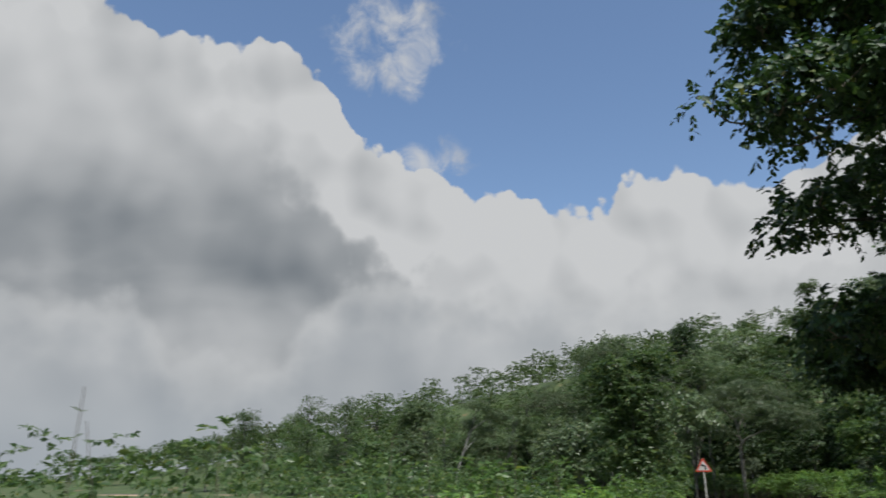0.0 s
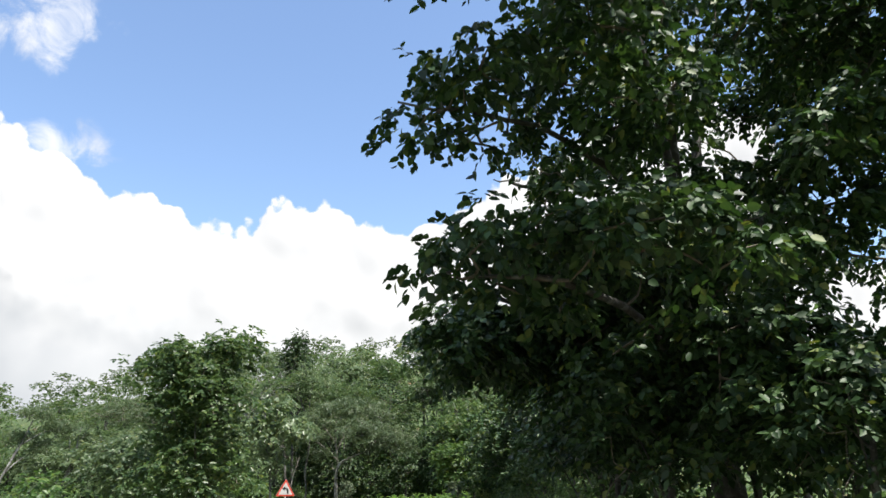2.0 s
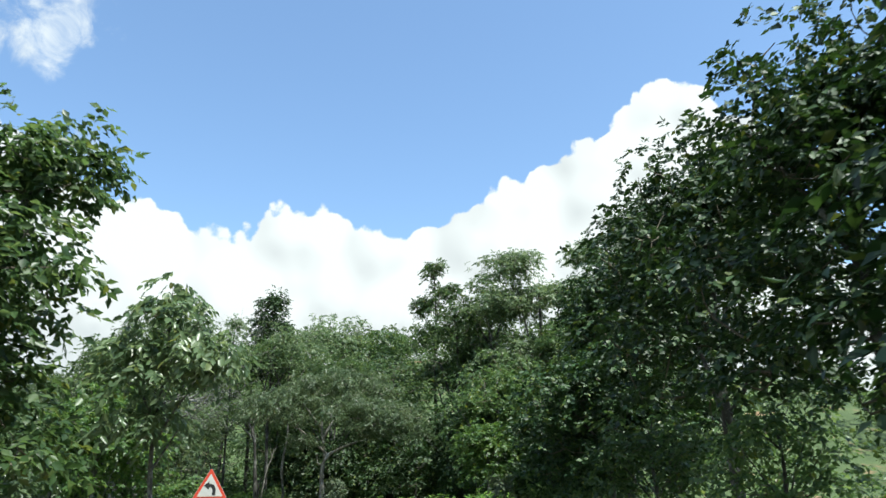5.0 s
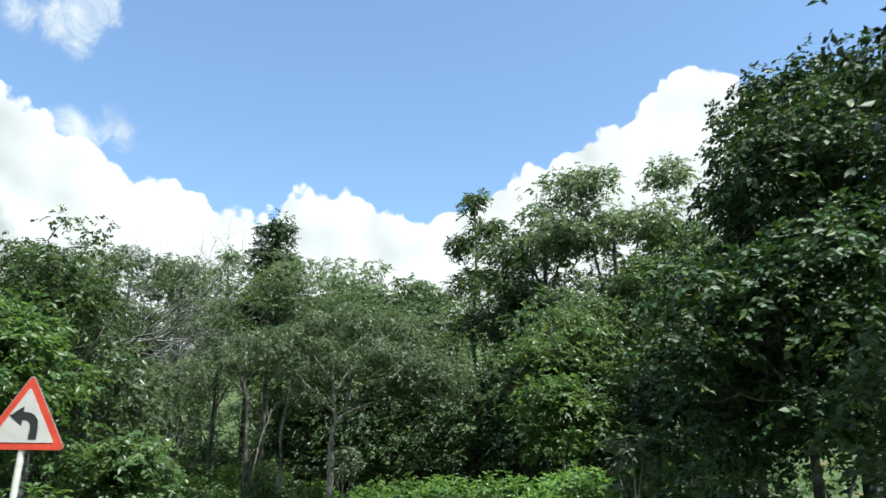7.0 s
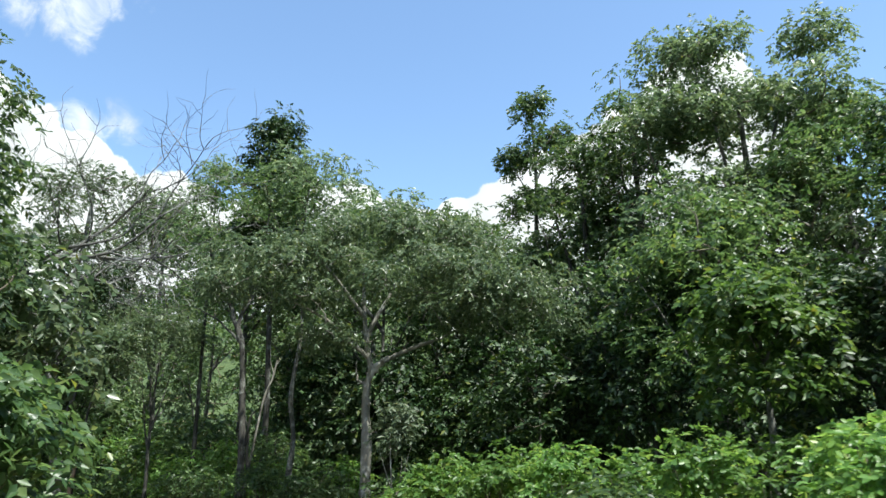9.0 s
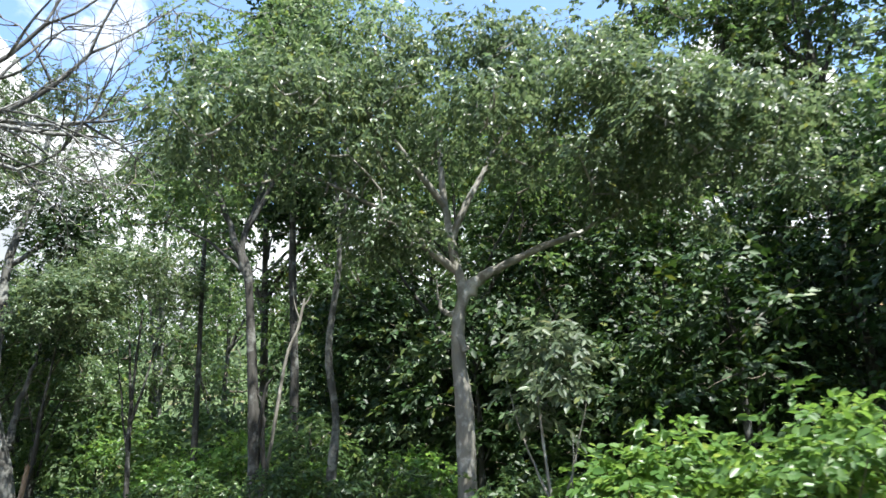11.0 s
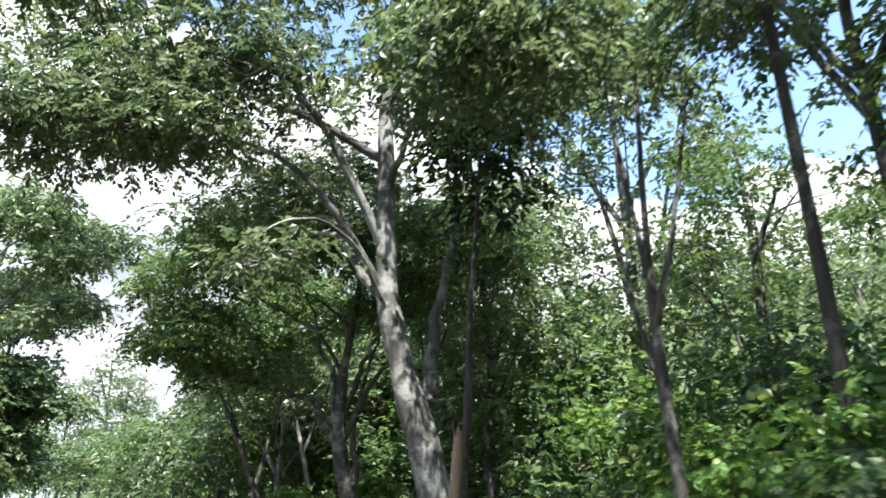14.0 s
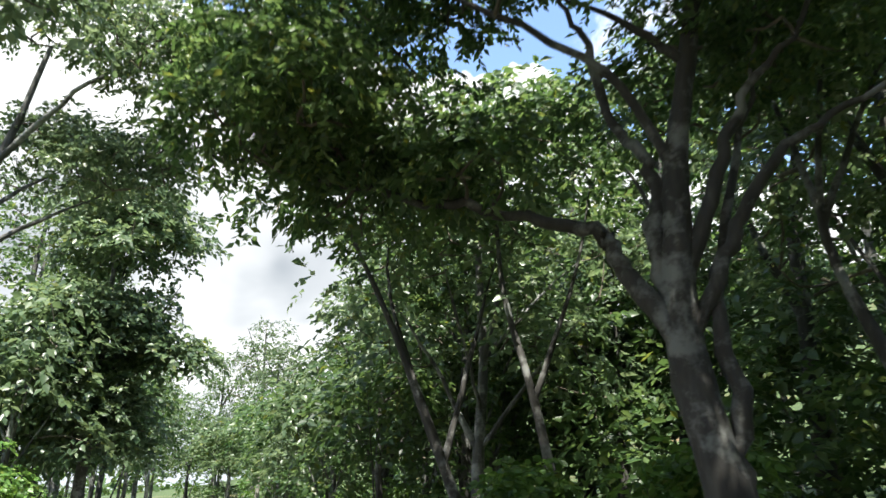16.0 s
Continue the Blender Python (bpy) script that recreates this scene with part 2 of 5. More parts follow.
LEAF_FAR = leaf_material("leaf_hill_woods", (0.034, 0.068, 0.022), (0.060, 0.110, 0.034), (0.100, 0.155, 0.050), 0.6, 0.32)
BARK_GREY = bark_material("bark_grey", (0.028, 0.027, 0.023), (0.074, 0.073, 0.065), (0.135, 0.133, 0.120), 6.0, 0.55, (0.22, 0.225, 0.205))
BARK_DARK = bark_material("bark_dark", (0.018, 0.017, 0.014), (0.042, 0.040, 0.034), (0.085, 0.082, 0.072), 7.0, 0.58, (0.15, 0.155, 0.14))
BARK_PALE = bark_material("bark_pale", (0.10, 0.094, 0.078), (0.205, 0.195, 0.165), (0.33, 0.315, 0.275), 5.0, 0.60, (0.40, 0.395, 0.36))
BARK_BROWN = bark_material("bark_stripped_brown", (0.13, 0.085, 0.05), (0.26, 0.185, 0.12), (0.37, 0.285, 0.20), 6.0, 0.7, (0.34, 0.30, 0.24))
TWIG = bark_material("twig_bark", (0.06, 0.05, 0.035), (0.11, 0.095, 0.07), (0.17, 0.15, 0.11), 12.0, 0.8)


def ground_material():
    mat, nt, N, L, out = material("grassy_red_soil")
    big = noise_fac(nt, 0.25, 6, 0.65)
    fine = noise_fac(nt, 6.0, 6, 0.7)
    col = ramp(nt, big, [(0.36, (0.035, 0.060, 0.016)), (0.58, (0.055, 0.085, 0.024)), (0.66, (0.15, 0.10, 0.05)), (0.78, (0.26, 0.135, 0.065))])
    mul = N("ShaderNodeMix")
    mul.data_type, mul.blend_type = "RGBA", "MULTIPLY"
    mul.inputs[0].default_value = 0.7
    L(col, mul.inputs[6])
    L(ramp(nt, fine, [(0.3, (0.5, 0.5, 0.5)), (0.7, (1.3, 1.3, 1.3))]), mul.inputs[7])
    p = N("ShaderNodeBsdfPrincipled")
    L(mul.outputs[2], p.inputs["Base Color"])
    p.inputs["Roughness"].default_value = 0.95
    bump = N("ShaderNodeBump")
    bump.inputs["Strength"].default_value, bump.inputs["Distance"].default_value = 0.8, 0.06
    L(fine, bump.inputs["Height"])
    L(bump.outputs[0], p.inputs["Normal"])
    L(p.outputs[0], out.inputs[0])
    return mat


def plain(name, a, b, rough=0.5, scale=9.0, metal=0.0):
    mat, nt, N, L, out = material(name)
    p = N("ShaderNodeBsdfPrincipled")
    L(ramp(nt, noise_fac(nt, scale, 6, 0.65), [(0.3, a), (0.7, b)]), p.inputs["Base Color"])
    p.inputs["Roughness"].default_value, p.inputs["Metallic"].default_value = rough, metal
    L(p.outputs[0], out.inputs[0])
    return mat


GROUND = ground_material()
ASPHALT = plain("worn_asphalt", (0.040, 0.040, 0.042), (0.075, 0.072, 0.068), 0.9, 3.0)
VERGE = plain("sandy_verge", (0.22, 0.16, 0.10), (0.34, 0.26, 0.17), 0.95, 2.0)
SIGN_WHITE = plain("sign_white", (0.42, 0.42, 0.40), (0.56, 0.56, 0.53), 0.45, 5.0)
SIGN_RED = plain("sign_red", (0.46, 0.040, 0.022), (0.60, 0.075, 0.04), 0.4, 6.0)
SIGN_BLACK = plain("sign_black", (0.012, 0.012, 0.013), (0.03, 0.03, 0.03), 0.5)
STEEL = plain("galvanised_steel", (0.34, 0.34, 0.33), (0.5, 0.5, 0.48), 0.45, 14.0, 0.6)
POST_PAINT = plain("white_post_paint", (0.50, 0.49, 0.45), (0.72, 0.71, 0.67), 0.6, 12.0)


# ---- mesh tools ----
def mesh_from(name, verts, faces, mat, smooth_shade=False):
    verts, faces = np.asarray(verts, np.float32), np.asarray(faces, np.int32)
    me = bpy.data.meshes.new(name)
    me.vertices.add(len(verts))
    me.vertices.foreach_set("co", verts.ravel())
    me.loops.add(faces.size)
    me.loops.foreach_set("vertex_index", faces.ravel())
    me.polygons.add(len(faces))
    me.polygons.foreach_set("loop_start", np.arange(0, faces.size, faces.shape[1], dtype=np.int32))
    if smooth_shade:
        me.polygons.foreach_set("use_smooth", np.ones(len(faces), bool))
    me.update(calc_edges=True)
    me.materials.append(mat)
    return me


def piece(name, me, parent, label=""):
    ob = new(name, me)
    ob.parent = parent
    return tagged(ob, label) if label else ob


def thing(name, x, y, z, label, category, group="", kind=""):
    e = new(name)
    e.location = (x, y, z)
    e.empty_display_size = 0.2
    return tagged(e, label, category, group, kind)


def unit(v):
    return v / np.maximum(np.linalg.norm(v, axis=-1, keepdims=True), 1e-9)


def bend(points, steps):
    """A Catmull-Rom curve through the points."""
    p = np.asarray(points, float)
    p = np.vstack([2 * p[0] - p[1], p, 2 * p[-1] - p[-2]])
    out = []
    for i in range(1, len(p) - 2):
        for s in np.arange(steps) / steps:
            a, b, c, d = p[i - 1], p[i], p[i + 1], p[i + 2]
            out.append(0.5 * (2 * b + (c - a) * s + (2 * a - 5 * b + 4 * c - d) * s * s + (3 * b - a - 3 * c + d) * s ** 3))
    return np.array(out + [p[-2]])


def tube(points, radii, sides=7, rng=None, rough=0.0):
    """Verts and quads of a tapered tube along the points."""
    pts, radii = np.asarray(points, float), np.asarray(radii, float)
    tang = unit(np.gradient(pts, axis=0))
    ref = np.array([1.0, 0.13, 0.07]) if abs(tang[0][0]) < 0.8 else np.array([0.1, 1.0, 0.05])
    u = unit(np.cross(tang, ref))
    v = np.cross(tang, u)
    ang = np.arange(sides) * 2 * np.pi / sides
    r = radii[:, None] * np.ones(sides)
    if rng is not None and rough:
        r = r * (1 + rough * rng.uniform(-1, 1, r.shape))
    ring = pts[:, None] + r[..., None] * (np.cos(ang)[None, :, None] * u[:, None] + np.sin(ang)[None, :, None] * v[:, None])
    n = len(pts)
    i, j = np.meshgrid(np.arange(n - 1), np.arange(sides), indexing="ij")
    k = (j + 1) % sides
    quads = np.stack([i * sides + j, i * sides + k, (i + 1) * sides + k, (i + 1) * sides + j], -1).reshape(-1, 4)
    return ring.reshape(-1, 3), quads


def join(pieces):
    verts, faces, at = [], [], 0
    for v, f in pieces:
        verts.append(v)
        faces.append(f + at)
        at += len(v)
    return np.vstack(verts), np.vstack(faces)


def blades(base, axis, normal, length, width, broad=False):
    """Folded leaves: two triangles each, or two quads where broad."""
    side = unit(np.cross(axis, normal))
    nrm = np.cross(side, axis)
    L, W = length[:, None], width[:, None]
    tip = base + axis * L - nrm * L * 0.10
    n = len(base)
    i = np.arange(n)[:, None]
    if broad:
        a, b = base + axis * L * 0.28 + nrm * L * 0.05, base + axis * L * 0.68 + nrm * L * 0.02
        v = np.stack([base, a - side * W * 0.48, b - side * W * 0.42, tip, b + side * W * 0.42, a + side * W * 0.48], 1).reshape(-1, 3)
        f = np.concatenate([i * 6 + [0, 3, 2, 1], i * 6 + [0, 5, 4, 3]], 0)
    else:
        a = base + axis * L * 0.45 + nrm * L * 0.07
        v = np.stack([base, a - side * W * 0.5, tip, a + side * W * 0.5], 1).reshape(-1, 3)
        f = np.concatenate([i * 4 + [0, 2, 1], i * 4 + [0, 3, 2]], 0)
    return v, f


def sprays(rng, centres, radii, per, leaves, leaf_len, slim=0.5, twig=0.4, droop=0.35, flat=0.6, broad=False, single=None):
    """Leafy sprays round clump centres: per sprays a clump, each with some leaves along a short twig."""
    n = len(centres) * per
    c = np.repeat(np.asarray(centres, float), per, 0)
    r = np.repeat(np.asarray(radii, float), per)[:, None]
    d = unit(rng.normal(size=(n, 3)))
    d[:, 2] = np.where(d[:, 2] < -0.35, -d[:, 2] * 0.6, d[:, 2])
    pos = c + d * r * rng.uniform(0.35, 1.0, (n, 1)) ** 0.6 * [1, 1, flat]
    out = unit(d * [1, 1, 0.4] + rng.normal(0, 0.45, (n, 3)) + [0, 0, -droop * 0.5])
    s = np.repeat(np.arange(n), leaves)
    k = np.tile(np.linspace(0.15, 1, leaves), n)
    sign = np.tile(np.where(np.arange(leaves) % 2, 1.0, -1.0), n)[:, None]
    o = out[s]
    lateral = unit(np.cross(o, [0, 0, 1.0]) + 1e-3)
    base = pos[s] + o * (k * twig)[:, None] - np.array([0, 0, 1.0]) * (k ** 2 * twig * droop)[:, None]
    axis = unit(o * rng.uniform(0.3, 0.9, (len(s), 1)) + lateral * sign * rng.uniform(0.4, 1.0, (len(s), 1)) + rng.normal(0, 0.25, (len(s), 3)) + [0, 0, -droop])
    normal = unit(np.array([0, 0, 0.75]) + 0.55 * o * [1, 1, 0.3] + rng.normal(0, 0.5, (len(s), 3)))
    size = leaf_len * rng.uniform(0.65, 1.2, len(s))
    width = size * slim * rng.uniform(0.8, 1.15, len(s))
    if single is None:
        return blades(base, axis, normal, size, width, broad)
    # the lowest leaves stay apart, for objects of their own
    order = np.argsort(base[:, 2])
    own, rest = order[:single], order[single:]
    side = unit(np.cross(axis, normal))
    return blades(base[rest], axis[rest], normal[rest], size[rest], width[rest], broad), (base[own], axis[own], side[own], size[own], width[own])


def single_leaves(own, me, parent):
    """Leaves of their own on one shared mesh."""
    for b, a, s, size, w in zip(*own):
        n = np.cross(s, a)
        ob = new("leaf", me)
        ob.parent = parent
        ob.matrix_local = Matrix(((s[0] * w, a[0] * size, n[0] * size, b[0]), (s[1] * w, a[1] * size, n[1] * size, b[1]), (s[2] * w, a[2] * size, n[2] * size, b[2]), (0, 0, 0, 1)))


def leaf_mesh(mat):
    one = np.ones(1)
    v, f = blades(np.zeros((1, 3)), np.array([[0, 1.0, 0]]), np.array([[0, 0, 1.0]]), one, one, True)
    return mesh_from("leaf", v, f, mat)


def crown_clumps(rng, centre, radii, count, shell=0.45):
    """Clump centres in an uneven ellipsoid, more of them near its skin."""
    d = unit(rng.normal(size=(count, 3)))
    d[:, 2] = np.where(d[:, 2] < -0.5, -d[:, 2], d[:, 2])
    lobes = 0.86 + 0.2 * np.sin(3 * np.arctan2(d[:, 1], d[:, 0]) + rng.uniform(0, 6)) * rng.uniform(0.4, 1, count)
    return np.asarray(centre) + d * np.asarray(radii) * (rng.uniform(shell, 1, count) ** 0.7 * lobes)[:, None]


# ---- ground and road ----
def rise(x, y):
    """Height of the land: flat by the road, with a wooded hill beyond the bend."""
    x, y = np.asarray(x, float), np.asarray(y, float)
    s = np.clip((y - 24 + 0.10 * x) / 95, 0, 1)
    s = s * s * (3 - 2 * s)
    hill = 36.5 * np.exp(-((x - 14) / 105) ** 2 / 2 - ((y - 172) / 95) ** 2 / 2) * s
    return hill + 0.12 * np.sin(x * 0.31 + 1) * np.sin(y * 0.27)


def road_line():
    return bend([(5.1, -125), (5.1, -75), (5.3, -52.4), (5.1, -38.4), (4.1, -22.4), (2.7, -10.4), (0.4, 1), (-2.4, 10), (-6.5, 17),
                 (-12.0, 21), (-19, 24.8), (-32, 30.4), (-50, 38.2), (-62, 42.2), (-76, 44.0), (-110, 42)], 8)


ROAD = road_line()


def from_road(x, y):
    return np.sqrt(((np.stack([x, y], -1)[..., None, :] - ROAD) ** 2).sum(-1)).min(-1)


def build_ground():
    near = np.arange(-130, 131, 3.0)
    far = np.array([-3000, -1800, -1100, -820, -700, -620, -560, -510, -470, -430, -390, -350, -310, -280, -250, -225, -200, -180, -160, -145])
    axis = np.concatenate([far, near, -far[::-1]])
    X, Y = np.meshgrid(axis, axis + 30, indexing="ij")
    Z = rise(X, Y) - 0.10
    n = len(axis)
    i, j = np.meshgrid(np.arange(n - 1), np.arange(n - 1), indexing="ij")
    f = np.stack([i * n + j, (i + 1) * n + j, (i + 1) * n + j + 1, i * n + j + 1], -1).reshape(-1, 4)
    ob = new("ground", mesh_from("ground", np.stack([X, Y, Z], -1).reshape(-1, 3), f, GROUND, True))
    tagged(ob, "grassy reddish soil rising to a wooded hill", "ground", kind="structure")


def strip(name, half, z, mat, label, category):
    d = unit(np.gradient(ROAD, axis=0))
    nrm = np.stack([-d[:, 1], d[:, 0]], -1)
    cols = np.array([-half - 0.25, -half, -half * 0.5, 0, half * 0.5, half, half + 0.25])
    zs = np.array([-0.25, z, z + 0.012, z + 0.02, z + 0.012, z, -0.25])
    xy = ROAD[:, None] + nrm[:, None] * cols[None, :, None]
    zz = np.broadcast_to(zs, xy.shape[:2])
    v = np.concatenate([xy, zz[..., None]], -1).reshape(-1, 3)
    m, n = len(ROAD), len(cols)
    i, j = np.meshgrid(np.arange(m - 1), np.arange(n - 1), indexing="ij")
    f = np.stack([i * n + j, i * n + j + 1, (i + 1) * n + j + 1, (i + 1) * n + j], -1).reshape(-1, 4)
    tagged(new(name, mesh_from(name, v, f, mat, True)), label, category, kind="structure")


build_ground()
strip("verge", 4.3, 0.06, VERGE, "sandy verge on both sides of the road", "verge")
strip("road", 2.9, 0.11, ASPHALT, "narrow worn asphalt road bending to the west", "road")


# ---- trees ----
def knobs(rng, n):
    """Uneven thickness along a stem."""
    return 1 + np.interp(np.arange(n), np.linspace(0, n - 1, max(4, n // 3)), rng.uniform(-0.10, 0.14, max(4, n // 3)))


def grow_tree(x, y, label, trunk, trunk_r, limbs, crowns, leaf=LEAF_MID, bark=BARK_GREY, leaf_len=0.22, per=16, leaves=7, slim=0.5,
              clump_r=0.9, droop=0.35, seed=1, category="tree", name="tree", broad=False, twigs=True, group="", flat=0.6, shell=0.45, tip_r=0.25, crown_label="", reach=0.42, single=None):
    """A tree at x, y. trunk: points from the foot up, relative to it; limbs: (share of the trunk where it starts, points, radius);
    crowns: (centre, radii, count of clumps)."""
    rng = np.random.default_rng(seed)
    root = thing(name, x, y, float(rise(x, y)), label, category, group)
    line = bend([(0, 0, -0.25), *trunk], 6)
    radii = trunk_r * np.linspace(1.0, tip_r, len(line)) * (1 + 0.45 * np.exp(-np.linspace(0, 1, len(line)) * 14))
    radii = radii * knobs(rng, len(line))
    v, f = tube(line, radii, 10, rng, 0.09)
    piece("trunk", mesh_from("trunk", v, f, bark, True), root)
    wood = [line]
    for share, points, r in limbs:
        start = line[int(share * (len(line) - 1))]
        path = bend([start, *points], 5)
        path[1:-1] += rng.normal(0, 0.22 * r, path[1:-1].shape)
        v, f = tube(path, r * np.linspace(1, 0.14, len(path)) * knobs(rng, len(path)), 7, rng, 0.10)
        piece("limb", mesh_from("limb", v, f, bark, True), root)
        wood.append(path)
    centres = np.vstack([crown_clumps(rng, c, r, k, shell) for c, r, k in crowns])
    size = clump_r * rng.uniform(0.65, 1.25, len(centres))
    if twigs:
        joints, made = np.vstack([w[len(w) // 3:] for w in wood]), []
        gap = np.linalg.norm(centres[:, None] - joints[None], axis=-1).min(1)
        for c in centres[np.argsort(gap)]:
            far = np.linalg.norm(joints - c, axis=1) + 0.9 * np.maximum(joints[:, 2] - c[2], 0)
            a = joints[far.argmin()]
            span = np.linalg.norm(c - a)
            mid = (a + c) / 2 + [0, 0, -0.08 * span] + rng.normal(0, 0.10 * span, 3)
            path = bend([a, mid, c], 2)
            made.append(tube(path, np.linspace(0.012 + 0.012 * min(span, 2.5), 0.008, len(path)) * min(1.5, trunk_r / 0.15), 4))
            joints = np.vstack([joints, path[2:]])
        tagged(piece("branchwork", mesh_from("branchwork", *join(made), TWIG if bark is not BARK_PALE else bark, True), root), kind="stuff")
    made = sprays(rng, centres, size, per, leaves, leaf_len, slim, reach * leaf_len / 0.22, droop, flat, broad, single)
    v, f = made[0] if single else made
    if single:
        single_leaves(made[1], leaf_mesh(leaf), root)
    tagged(piece("crown", mesh_from("crown", v, f, leaf), root, crown_label), kind="stuff")
    return root


def auto_tree(x, y, height, spread, seed, leaf=LEAF_MID, bark=BARK_GREY, low=0.35, clumps=55, label="broad-leaved forest tree with a full green crown",
              lean=(0, 0), group="forest trees", stem=1.0, **more):
    """A forest tree with a trunk, five or six limbs and a crown from low*height up."""
    rng = np.random.default_rng(seed)
    lx, ly = lean
    base = height * low
    trunk = [(lx * k + rng.normal(0, 0.05), ly * k + rng.normal(0, 0.05), height * 0.86 * k) for k in (0.25, 0.5, 0.75, 1.0)]
    limbs = []
    for q in range(5 + int(rng.integers(0, 2))):
        a, share = q * 2.4 + rng.uniform(0, 1), rng.uniform(low * 0.8, 0.85)
        reach, z0 = spread * rng.uniform(0.55, 0.85), height * 0.86 * share
        up = z0 + (height - z0) * rng.uniform(0.35, 0.7)
        limbs.append((share, [(lx * share + math.cos(a) * reach * 0.45, ly * share + math.sin(a) * reach * 0.45, z0 + (up - z0) * 0.45),
                              (lx + math.cos(a) * reach, ly + math.sin(a) * reach, up)], 0.012 * height * rng.uniform(0.4, 0.65)))
    mid = (base + height) / 2
    return grow_tree(x, y, label, trunk, (0.012 * height + 0.04) * stem, limbs, [((lx, ly, mid), (spread, spread, (height - base) / 2), clumps)],
                     leaf, bark, seed=seed, group=group, **more)


def spot(x, y, turn, scale, tall=1.0):
    return pose(x, y, float(rise(x, y)), 0, 0, turn) @ Matrix.Diagonal((scale, scale, scale * tall, 1))


def bare_branches(rng, start, way, length, radius, level, out):
    """Forking leafless branches, from a start along a way."""
    pts, p, d = [np.array(start, float)], np.array(start, float), unit(np.array(way, float))
    for _ in range(4):
        d = unit(d + rng.normal(0, 0.22, 3) + [0, 0, 0.05])
        p = p + d * length / 4
        pts.append(p)
    out.append((bend(pts, 2), radius))
    if level:
        for k in (2, 3, 4, 4):
            side = unit(d + rng.normal(0, 0.75, 3))
            bare_branches(rng, pts[k], side, length * rng.uniform(0.5, 0.75), radius * 0.55 * (1 - 0.1 * k / 4), level - 1, out)


def dead_tree(x, y, label, trunk, radius, boughs, seed, bark=BARK_GREY):
    rng = np.random.default_rng(seed)
    root = thing("dead_tree", x, y, float(rise(x, y)), label, "dead tree")
    line = bend([(0, 0, -0.2), *trunk], 6)
    v, f = tube(line, radius * np.linspace(1.1, 0.5, len(line)), 9, rng, 0.08)
    piece("trunk", mesh_from("trunk", v, f, bark, True), root)
    for share, way, length in boughs:
        found = []
        bare_branches(rng, line[int(share * (len(line) - 1))], way, length, radius * 0.45, 3, found)
        main, r = found[0]
        v, f = tube(main, r * np.linspace(1, 0.5, len(main)), 7)
        limb = piece("limb", mesh_from("limb", v, f, bark, True), root)
        made = [tube(p, q * np.linspace(1, 0.35, len(p)), 3) for p, q in found[1:]]
        tagged(piece("bare_branchwork", mesh_from("bare_branchwork", *join(made), bark, True), limb), kind="stuff")
    return root


def pale_snag():
    rng = np.random.default_rng(8)
    root = thing("snag", -5.5, 20.1, 0, "pale dead leaning stem among living trees", "snag")
    line = bend([(-0.3, 0, -0.2), (0.2, 0.05, 2.0), (0.58, 0.1, 4.4), (0.86, 0.14, 5.2), (1.0, 0.16, 5.9)], 5)
    v, f = tube(line, np.linspace(0.048, 0.03, len(line)), 8, rng, 0.12)
    piece("trunk", mesh_from("trunk", v, f, BARK_PALE, True), root)
    for points in ([(0.9, 0.14, 5.4), (0.78, 0.1, 5.8), (0.74, 0.1, 6.3)], [(0.97, 0.16, 5.7), (1.1, 0.2, 5.9), (1.2, 0.2, 6.1)]):
        v, f = tube(bend(points, 4), np.linspace(0.022, 0.008, 9), 6, rng, 0.1)
        piece("limb", mesh_from("limb", v, f, BARK_PALE, True), root)


